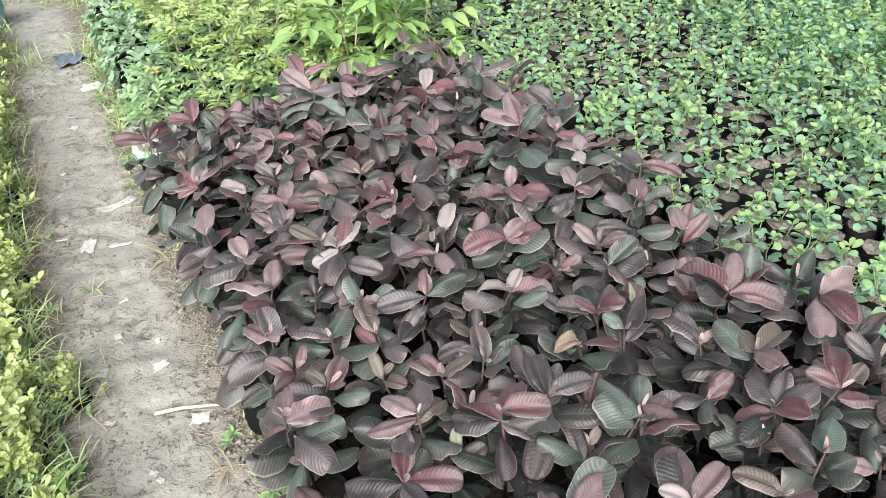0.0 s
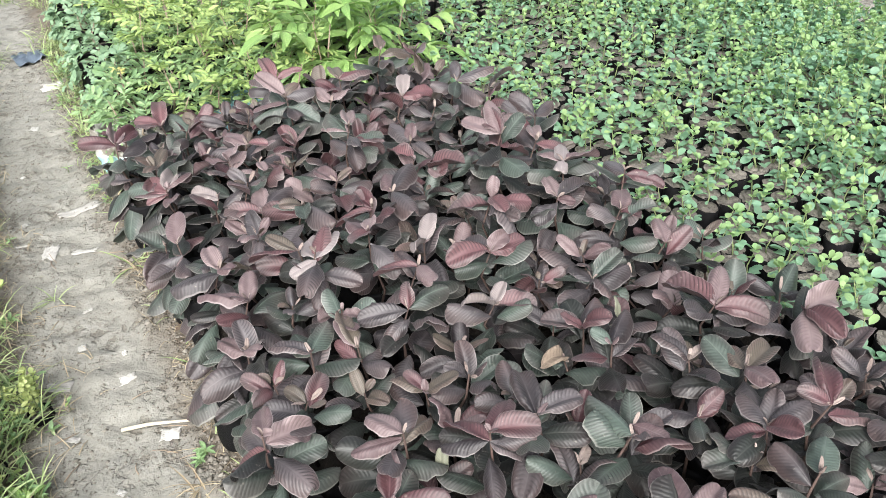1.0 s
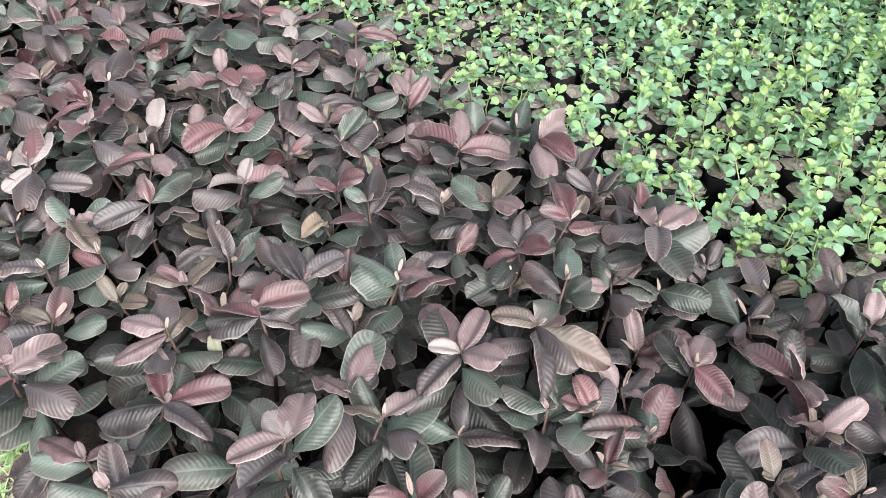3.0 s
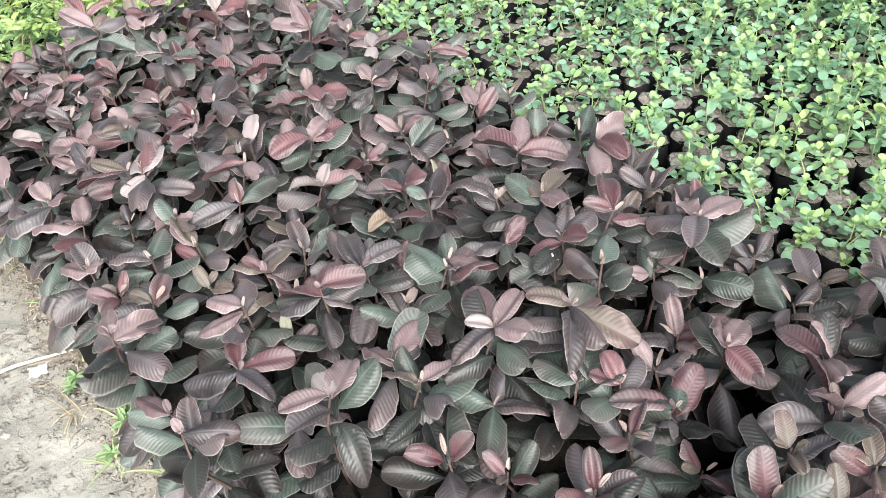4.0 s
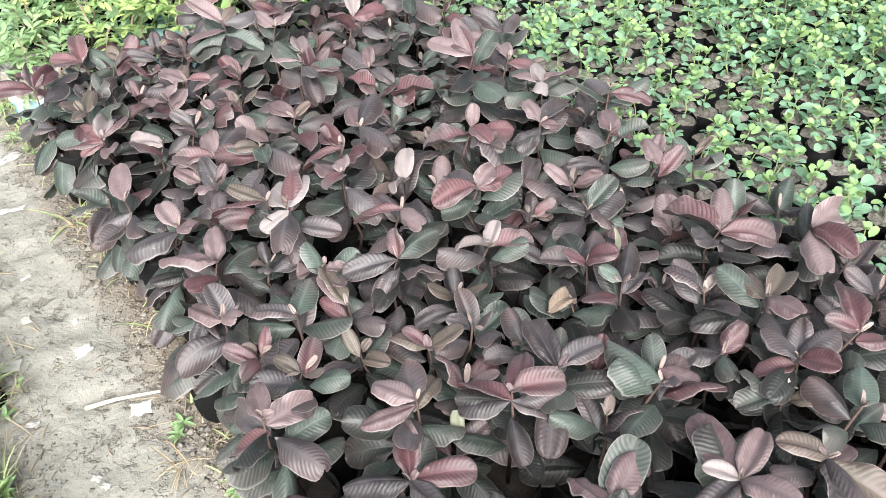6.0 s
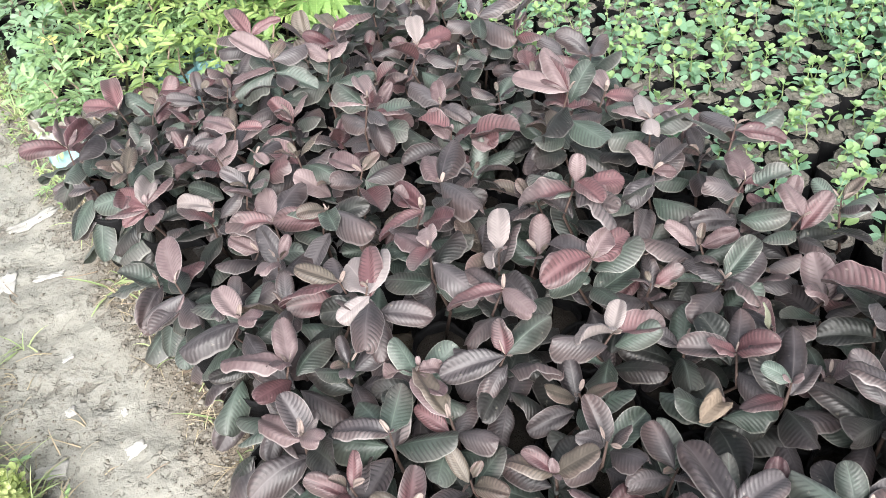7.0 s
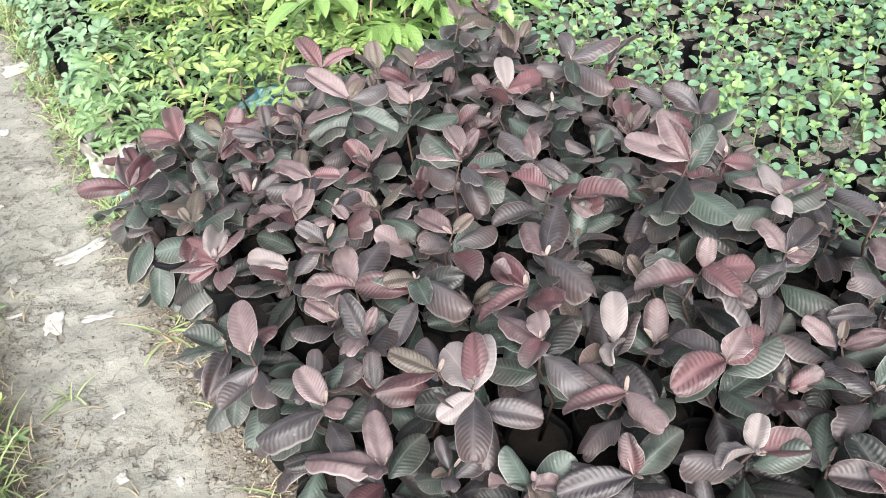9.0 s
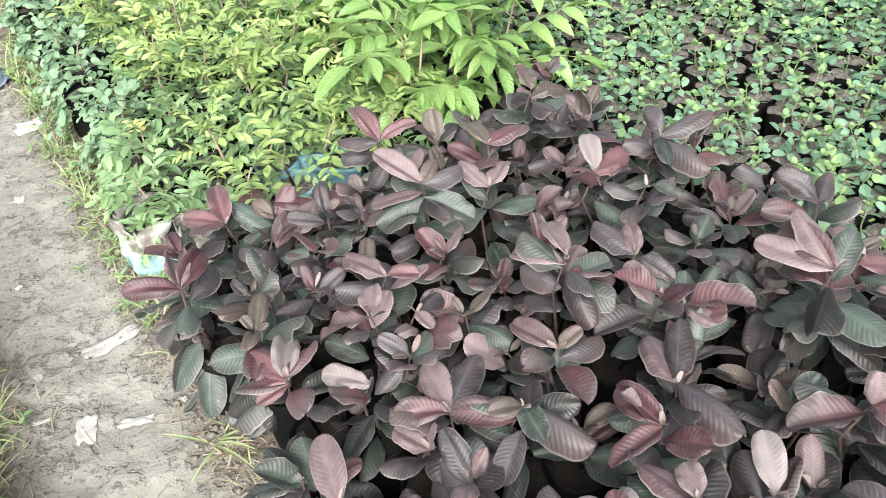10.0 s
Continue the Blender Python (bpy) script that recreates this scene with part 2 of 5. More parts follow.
def banded_bag():
    """Reused printed polythene: pale blue below, dusty clear plastic with soil behind it above."""
    m, nt, b = blank("blue_white_polythene")
    tc = nt.nodes.new("ShaderNodeTexCoord")
    sp = nt.nodes.new("ShaderNodeSeparateXYZ")
    nt.links.new(tc.outputs["Object"], sp.inputs[0])
    n1, n2 = noise_out(nt, 16.0, 4.0, 0.6), noise_out(nt, 55.0, 4.0, 0.6)
    low = mix(nt, n1, (0.17, 0.36, 0.41), (0.42, 0.60, 0.62))
    high = mix(nt, step(nt, n1, 0.42, 0.60), (0.16, 0.145, 0.12), (0.46, 0.46, 0.43))
    col = mix(nt, step(nt, calc(nt, "MULTIPLY_ADD", n1, 0.03, sp.outputs[2]), 0.100, 0.106), low, high)
    line = calc(nt, "SUBTRACT", 1.0, step(nt, calc(nt, "ABSOLUTE", calc(nt, "SUBTRACT", calc(nt, "MULTIPLY_ADD", n1, 0.03, sp.outputs[2]), 0.104)), 0.002, 0.005))
    col = mix(nt, calc(nt, "MULTIPLY", line, 0.7), col, (0.62, 0.66, 0.66))
    nt.links.new(mix(nt, calc(nt, "MULTIPLY", step(nt, n2, 0.5, 0.7), 0.35), col, (0.24, 0.21, 0.17)), b.inputs["Base Color"])
    b.inputs["Roughness"].default_value = 0.42
    bump(nt, b, calc(nt, "MULTIPLY_ADD", n2, 0.5, n1), 0.7, 0.012)
    return m


BAG_BLUE = banded_bag()
BAG_NAVY = plain_material("slate_blue_polythene", (0.040, 0.055, 0.080), (0.105, 0.135, 0.170), 0.45, 0.5, 18, 0.5, 0.006)
BAG_TEAL = plain_material("teal_polythene", (0.07, 0.19, 0.225), (0.24, 0.41, 0.44), 0.45, 0.5, 14, 0.5, 0.006)
BAG_GREY = plain_material("grey_dusty_polythene", (0.060, 0.065, 0.070), (0.20, 0.205, 0.205), 0.5, 0.5, 9, 0.6, 0.02)


def soil_material(name, dark, light):
    m, nt, b = blank(name)
    tc = nt.nodes.new("ShaderNodeTexCoord")
    vo = nt.nodes.new("ShaderNodeTexVoronoi")
    vo.feature = "DISTANCE_TO_EDGE"
    vo.inputs["Scale"].default_value = 38.0
    bend = nt.nodes.new("ShaderNodeMixRGB")
    bend.blend_type, bend.inputs[0].default_value = "ADD", 0.05
    nt.links.new(tc.outputs["Object"], bend.inputs[1])
    nt.links.new(noise_out(nt, 40.0, 3.0, 0.6, out=1), bend.inputs[2])
    nt.links.new(bend.outputs[0], vo.inputs["Vector"])
    crack = calc(nt, "SUBTRACT", 1.0, step(nt, vo.outputs[0], 0.01, 0.09))
    n1, n2 = noise_out(nt, 55.0, 5.0, 0.65), noise_out(nt, 240.0, 3.0, 0.6)
    rnd = nt.nodes.new("ShaderNodeObjectInfo").outputs["Random"]
    f = calc(nt, "ADD", calc(nt, "MULTIPLY_ADD", n1, 1.1, -0.25), calc(nt, "ADD", calc(nt, "MULTIPLY_ADD", n2, 0.6, -0.3), calc(nt, "MULTIPLY_ADD", rnd, 0.5, -0.25)))
    col = mix(nt, f, dark, light)
    col = mix(nt, calc(nt, "MULTIPLY", crack, calc(nt, "MULTIPLY_ADD", n1, 1.6, -0.72)), col, tuple(c * 0.35 for c in dark))
    col = mix(nt, calc(nt, "MULTIPLY", step(nt, n2, 0.62, 0.70), 0.7), col, tuple(c * 0.35 for c in dark))
    nt.links.new(col, b.inputs["Base Color"])
    b.inputs["Roughness"].default_value = 0.92
    b.inputs["Specular IOR Level"].default_value = 0.2
    bump(nt, b, calc(nt, "ADD", calc(nt, "MULTIPLY", n1, 1.0), calc(nt, "ADD", calc(nt, "MULTIPLY", n2, 0.4), calc(nt, "MULTIPLY", crack, -0.5))), 1.0, 0.012)
    return m


SOIL = soil_material("pot_soil", (0.140, 0.126, 0.110), (0.360, 0.328, 0.290))
# guava pot soil, its colour darkened for the shade under the leaves
SHADED_SOIL = plain_material("shaded_pot_soil", (0.009, 0.007, 0.0055), (0.030, 0.024, 0.019), 0.85, 0.3, 60, 1.0, 0.01)
PAPER = plain_material("white_litter", (0.26, 0.25, 0.225), (0.58, 0.57, 0.54), 0.7, 0.3, 40, 0.6, 0.005)
CLOD = plain_material("mud_clod", (0.115, 0.103, 0.085), (0.29, 0.272, 0.238), 0.85, 0.25, 60, 0.8, 0.004, island=True)


def mud_material():
    m, nt, b = blank("trodden_mud")
    tc = nt.nodes.new("ShaderNodeTexCoord")
    sp = nt.nodes.new("ShaderNodeSeparateXYZ")
    nt.links.new(tc.outputs["Object"], sp.inputs[0])
    big = noise_out(nt, 2.6, 5.0, 0.6)
    mid = noise_out(nt, 15.0, 6.0, 0.65)
    fine = noise_out(nt, 90.0, 4.0, 0.6)
    grit = noise_out(nt, 320.0, 2.0, 0.5)
    f = calc(nt, "ADD", calc(nt, "MULTIPLY", big, 0.55), calc(nt, "MULTIPLY_ADD", mid, 0.75, -0.18))
    col = mix(nt, f, (0.176, 0.171, 0.147), (0.336, 0.330, 0.292))
    # dark specks of crumbled soil trodden into the surface
    speck = calc(nt, "MULTIPLY", step(nt, fine, 0.55, 0.62), step(nt, noise_out(nt, 7.0, 3.0), 0.42, 0.62))
    col = mix(nt, calc(nt, "MULTIPLY", speck, 0.28), col, (0.150, 0.115, 0.085))
    # short curled scuff marks
    curl = calc(nt, "ABSOLUTE", calc(nt, "SUBTRACT", noise_out(nt, 24.0, 3.0, 0.55), 0.5))
    scuff = calc(nt, "MULTIPLY", calc(nt, "SUBTRACT", 1.0, step(nt, curl, 0.006, 0.030)), step(nt, noise_out(nt, 17.0, 2.0), 0.50, 0.60))
    col = mix(nt, calc(nt, "MULTIPLY", scuff, 0.42), col, (0.115, 0.098, 0.080))
    # scuffed gouges and crumbled patches between smooth trodden plates
    where = step(nt, calc(nt, "ADD", noise_out(nt, 5.0, 3.0, 0.6), calc(nt, "MULTIPLY", step(nt, sp.outputs[0], -0.12, 0.04), 0.14)), 0.46, 0.62)
    gouge = calc(nt, "MULTIPLY", step(nt, noise_out(nt, 34.0, 4.0, 0.62), 0.50, 0.60), where)
    col = mix(nt, calc(nt, "MULTIPLY", gouge, 0.55), col, (0.105, 0.086, 0.066))
    crust = step(nt, mid, 0.58, 0.70)
    col = mix(nt, calc(nt, "MULTIPLY", crust, 0.4), col, (0.350, 0.342, 0.310))
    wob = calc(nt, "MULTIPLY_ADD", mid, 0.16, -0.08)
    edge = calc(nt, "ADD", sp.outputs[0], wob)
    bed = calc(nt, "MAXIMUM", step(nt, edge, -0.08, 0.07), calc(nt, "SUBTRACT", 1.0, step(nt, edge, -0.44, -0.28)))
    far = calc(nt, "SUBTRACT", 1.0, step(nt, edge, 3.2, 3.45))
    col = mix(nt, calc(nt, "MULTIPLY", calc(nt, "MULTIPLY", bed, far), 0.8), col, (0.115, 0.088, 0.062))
    nt.links.new(col, b.inputs["Base Color"])
    nt.links.new(calc(nt, "MULTIPLY_ADD", big, -0.5, 0.95), b.inputs["Roughness"])
    b.inputs["Specular IOR Level"].default_value = 0.35
    h = calc(nt, "ADD", calc(nt, "MULTIPLY", mid, 1.0), calc(nt, "ADD", calc(nt, "MULTIPLY", fine, 0.20), calc(nt, "MULTIPLY", grit, 0.05)))
    h = calc(nt, "SUBTRACT", calc(nt, "MULTIPLY_ADD", noise_out(nt, 6.0, 3.0, 0.5), 1.6, h), calc(nt, "MULTIPLY_ADD", scuff, 0.35, calc(nt, "MULTIPLY", gouge, 0.35)))
    bump(nt, b, h, 0.75, 0.020)
    return m


MUD = mud_material()


# ---- geometry helpers ----
class Geo:
    """Collects vertices, faces and leaf coordinates, then makes one mesh."""

    def __init__(self):
        self.v, self.f, self.uv, self.mi = [], [], [], []

    def put(self, v, f, uv, m=None, mat=0):
        n = len(self.v)
        self.v += [m @ Vector(p) for p in v] if m is not None else [Vector(p) for p in v]
        self.f += [tuple(i + n for i in q) for q in f]
        self.uv += uv
        self.mi += [mat] * len(f)

    def mesh(self, name, mats, smooth=True):
        me = bpy.data.meshes.new(name)
        me.from_pydata([tuple(p) for p in self.v], [], self.f)
        layer = me.uv_layers.new(name="UVMap")
        idx = np.empty(len(me.loops), dtype=np.int32)
        me.loops.foreach_get("vertex_index", idx)
        layer.data.foreach_set("uv", np.array(self.uv, dtype=np.float32)[idx].ravel())
        for m in mats:
            me.materials.append(m)
        me.polygons.foreach_set("material_index", self.mi)
        me.polygons.foreach_set("use_smooth", [smooth] * len(self.f))
        me.update()
        return me


def leaf_grid(L, W, nu, nv, fat=0.55, power=0.75, bend=0.3, cup=0.15, wave=0.0, twist=0.0, rnd=None, pointed=False, fold=1.6, roll=0.0, pleat=0.0):
    """A leaf from the origin along +y, upper side +z: bent along the midrib, cupped across it, with a waved margin."""
    r = rnd or random
    v, uv, f = [], [], []
    ph = r.uniform(0, 6.28)
    k = math.log(0.5) / math.log(fat)
    for i in range(nu + 1):
        u = 0.5 - 0.5 * math.cos(math.pi * i / nu)
        q = 2 * u ** k - 1
        w = max(0.0, 1 - abs(q) ** 2.2) ** power * min(1, 0.45 + 2.2 * u)
        w = max(w * W / 2, W * 0.015)
        if pointed:
            w = max(W * 0.01, W / 2 * (math.sin(math.pi * u ** k) ** power if 0 < u < 1 else 0) * (1 - 0.25 * u))
        ang = bend * u
        yy = L * (math.sin(ang) / bend if abs(bend) > 1e-3 else u)
        zz = -L * ((1 - math.cos(ang)) / bend if abs(bend) > 1e-3 else 0)
        for j in range(nv + 1):
            s = 2 * j / nv - 1
            x = s * w
            z = cup * abs(s) ** fold * w + wave * W * abs(s) ** 2 * (math.sin(ph + 9 * u + (2 if s > 0 else 0)) + 0.45 * math.sin(2 * ph + 21 * u + (1 if s > 0 else 0)))
            z -= roll * w * abs(s) ** 5
            z += pleat * W * abs(s) * (1.25 - abs(s)) * (0.6 - 2 * abs(math.sin(3.1416 * (13 * u - 2.2 * abs(s) ** 1.3 + 0.25))) ** 0.7) * -1
            x *= 1 - 0.12 * abs(roll) * abs(s) ** 4
            x2, z2 = x * math.cos(twist * u) - z * math.sin(twist * u), x * math.sin(twist * u) + z * math.cos(twist * u)
            v.append((x2, yy + z2 * math.sin(ang) * 0.6, zz + z2))
            uv.append((u, j / nv))
    for i in range(nu):
        for j in range(nv):
            a = i * (nv + 1) + j
            f.append((a, a + 1, a + nv + 2, a + nv + 1))
    return v, f, uv


def tube_geo(points, radii, sides=6):
    v, f, uv = [], [], []
    n = len(points)
    for i, (p, r) in enumerate(zip(points, radii)):
        p = Vector(p)
        d = (Vector(points[min(i + 1, n - 1)]) - Vector(points[max(i - 1, 0)])).normalized()
        s = d.cross(Vector((0.31, 0.95, 0.1))).normalized()
        t = d.cross(s)
        for j in range(sides):
            a = 6.2832 * j / sides
            v.append(tuple(p + s * (r * math.cos(a)) + t * (r * math.sin(a))))
            uv.append((i / n, j / sides))
    for i in range(n - 1):
        for j in range(sides):
            a, b = i * sides + j, i * sides + (j + 1) % sides
            f.append((a, b, b + sides, a + sides))
    f.append(tuple(range(sides))[::-1])
    f.append(tuple(range((n - 1) * sides, n * sides)))
    return v, f, uv


def tube(name, points, radii, mat, sides=6):
    g = Geo()
    g.put(*tube_geo(points, radii, sides))
    return g.mesh(name, [mat])


def bag_geo(r, h, rnd, sides=18, wrinkle=0.05, lip=0.012):
    """A soft grow bag: bulging wall, wrinkles and a rolled rim that ends inside at soil level."""
    v, f, uv = [], [], []
    ph = [rnd.uniform(0, 6.28) for _ in range(4)]
    prof = [(0.80, 0.0), (0.96, 0.06), (1.03, 0.3), (1.02, 0.6), (0.98, 0.86), (1.0, 1.0), (0.96, 1.0 + lip / h), (0.90, 1.0), (0.88, 0.88)]
    for i, (k, z) in enumerate(prof):
        for j in range(sides):
            a = 6.2832 * j / sides
            wr = 1 + wrinkle * (math.sin(5 * a + ph[0] + 5 * z) * 0.6 + math.sin(9 * a + ph[1] - 7 * z) * 0.4) + 0.03 * math.sin(2 * a + ph[2])
            dz = 0.03 * math.sin(3 * a + ph[3]) if i >= 4 else 0
            v.append((r * k * wr * math.cos(a), r * k * wr * math.sin(a), h * (z + dz)))
            uv.append((j / sides, z))
    for i in range(len(prof) - 1):
        for j in range(sides):
            a, b = i * sides + j, i * sides + (j + 1) % sides
            f.append((a, b, b + sides, a + sides))
    f.append(tuple(range(sides))[::-1])
    return v, f, uv


def soil_geo(r, z, rnd, rings=3, sides=14):
    v, f, uv = [(0, 0, z + 0.006)], [], [(0.5, 0.5)]
    ph = rnd.uniform(0, 6.28)
    for i in range(1, rings + 1):
        for j in range(sides):
            a = 6.2832 * j / sides
            q = r * i / rings * (1 + 0.04 * math.sin(3 * a + ph) + 0.03 * math.sin(5 * a - ph))
            v.append((q * math.cos(a), q * math.sin(a), z + 0.006 * (1 - (i / rings) ** 2) + rnd.uniform(-0.003, 0.003)))
            uv.append((0.5 + 0.5 * math.cos(a) * i / rings, 0.5 + 0.5 * math.sin(a) * i / rings))
    for j in range(sides):
        f.append((0, 1 + j, 1 + (j + 1) % sides))
    for i in range(rings - 1):
        for j in range(sides):
            a, b = 1 + i * sides + j, 1 + i * sides + (j + 1) % sides
            f.append((a, a + sides, b + sides, b))
    return v, f, uv


def single(geo, name, mat):
    g = Geo()
    g.put(*geo)
    return g.mesh(name, [mat])


def part(name, mesh, parent, m=None, label=""):
    ob = new(name, mesh)
    ob.parent = parent
    if m is not None:
        ob.matrix_basis = m
    return tagged(ob, label)


def thing(name, m, label, category, group=""):
    ob = new(name)
    ob.empty_display_size = 0.05
    ob.matrix_basis = m
    return tagged(ob, label, category, group)


def swing(pos, az, up, roll=0.0, size=1.0):
    """The pose of a leaf at pos that points to azimuth az, raised by up, all in degrees."""
    return Matrix.Translation(pos) @ Euler((0, 0, radians(az))).to_matrix().to_4x4() @ Euler((radians(up), 0, 0)).to_matrix().to_4x4() \
        @ Euler((0, radians(roll), 0)).to_matrix().to_4x4() @ Matrix.Scale(size, 4)


# ---- the ground ----
def ground_height(x, y):
    p = Vector((x, y, 0))
    lumps = 0.012 * noise.noise(p * 5) + 0.009 * noise.noise(p * 14 + Vector((3, 1, 0)))
    on_path = max(0.0, 1 - abs(x + 0.15) / 0.3)
    ruts = -0.012 * on_path + 0.004 * noise.noise(p * 20)
    rough = max(0.0, 1 - abs(x - 0.05) / 0.1) + max(0.0, 1 - abs(x + 0.36) / 0.1)
    ruts += 0.010 * rough * noise.noise(p * 22)
    verge = 0.03 * min(1, max(0, (-x - 0.34) / 0.2)) + 0.012 * min(1, max(0, (x - 0.02) / 0.12)) * (1 if x < 3 else 0)
    return lumps + ruts + verge


def spread(lo, hi, fine, reach):
    """Grid lines: even between lo and hi, then wider and wider out to reach."""
    out = list(np.arange(lo, hi, fine))
    s, a, b = fine, lo, hi
    left, right = [], [hi]
    while a > -reach:
        s *= 1.35
        a -= s
        left.append(a)
    s = fine
    while b < reach:
        s *= 1.35
        b += s
        right.append(b)
    return left[::-1] + out + right


def build_ground():
    xs, ys = spread(-0.62, 0.3, 0.014, 400), spread(0.4, 4.9, 0.016, 400)
    v = [(x, y, ground_height(x, y)) for y in ys for x in xs]
    nx = len(xs)
    f = [(j * nx + i, j * nx + i + 1, (j + 1) * nx + i + 1, (j + 1) * nx + i) for j in range(len(ys) - 1) for i in range(nx - 1)]
    me = bpy.data.meshes.new("ground")
    me.from_pydata(v, [], f)
    me.polygons.foreach_set("use_smooth", [True] * len(f))
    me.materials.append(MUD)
    return tagged(new("ground", me), "trodden grey-brown mud ground of a plant nursery", "ground", kind="structure")


build_ground()


# ---- red guava plants ----
rg = random.Random(11)
GUAVA_LEAVES, GUAVA_TOP, GUAVA_BEND = {}, {}, {}
for kind in GUAVA:
    GUAVA_LEAVES[kind], GUAVA_TOP[kind], GUAVA_BEND[kind] = [], [], []
    for i in range(11):
        fresh = kind in ("bud", "pink", "red", "tan", "pale", "white", "fresh")
        bend = rg.uniform(1.3, 1.9) if kind == "dry" else rg.uniform(0.1, 0.5) if kind in ("bud", "white", "fresh") else rg.uniform(0.15, 0.8) if fresh else rg.uniform(0.2, 1.1)
        cup = 1.5 if kind == "dry" else rg.uniform(0.6, 1.2) if kind == "bud" else rg.uniform(0.1, 0.35) if kind == "white" else rg.uniform(0.25, 1.15) if fresh else rg.uniform(-0.7, 0.95)
        wide = rg.uniform(0.030, 0.040) if kind in ("bud", "fresh") else rg.uniform(0.050, 0.062)
        shape = [rg.uniform(0.50, 0.60), rg.uniform(0.36, 0.46), bend, cup, rg.uniform(0.06, 0.12) if i % 4 == 0 else rg.uniform(0.015, 0.055), rg.uniform(-1.1, 1.1)]
        extra = dict(fold=rg.uniform(0.9, 1.35), roll=rg.uniform(0.2, 1.05), pleat=rg.uniform(0.007, 0.019))
        # top leaves with every pleat, and lighter ones for the shade below
        GUAVA_TOP[kind].append(single(leaf_grid(0.1, wide, 78, 8, *shape, rg, **extra), "guava_leaf", GUAVA[kind]))
        GUAVA_LEAVES[kind].append(single(leaf_grid(0.1, wide, 16, 6, *shape, rg, **{**extra, "pleat": 0.0}), "guava_leaf", GUAVA[kind]))
        GUAVA_BEND[kind].append(bend)
GUAVA_BAGS = [single(bag_geo(0.062, 0.17, rg), "bag", BAG_BLACK) for _ in range(4)]
GUAVA_SOIL = [single(soil_geo(0.056, 0.158, rg), "soil", SHADED_SOIL) for _ in range(3)]
GUAVA_STEM = [tube("stem", [(0, 0, 0), (rg.uniform(-.03, .03), rg.uniform(-.03, .03), 0.35), (rg.uniform(-.03, .03), rg.uniform(-.03, .03), 0.7), (0, 0, 1)],
                   [0.0042, 0.0036, 0.0028, 0.0016], STEM_GUAVA) for _ in range(4)]


GUAVA_BAG_AT = []


def aimed(base, az, up, length, bend, roll=0.0, wide=1.0):
    """The pose of a bent leaf whose tip lies at that length and direction from its base."""
    chord = 2 * math.sin(bend / 2) / bend
    return swing(base, az, up + math.degrees(bend / 2), roll, length / (0.1 * chord)) @ Matrix.Diagonal((wide, 1, 1, 1))


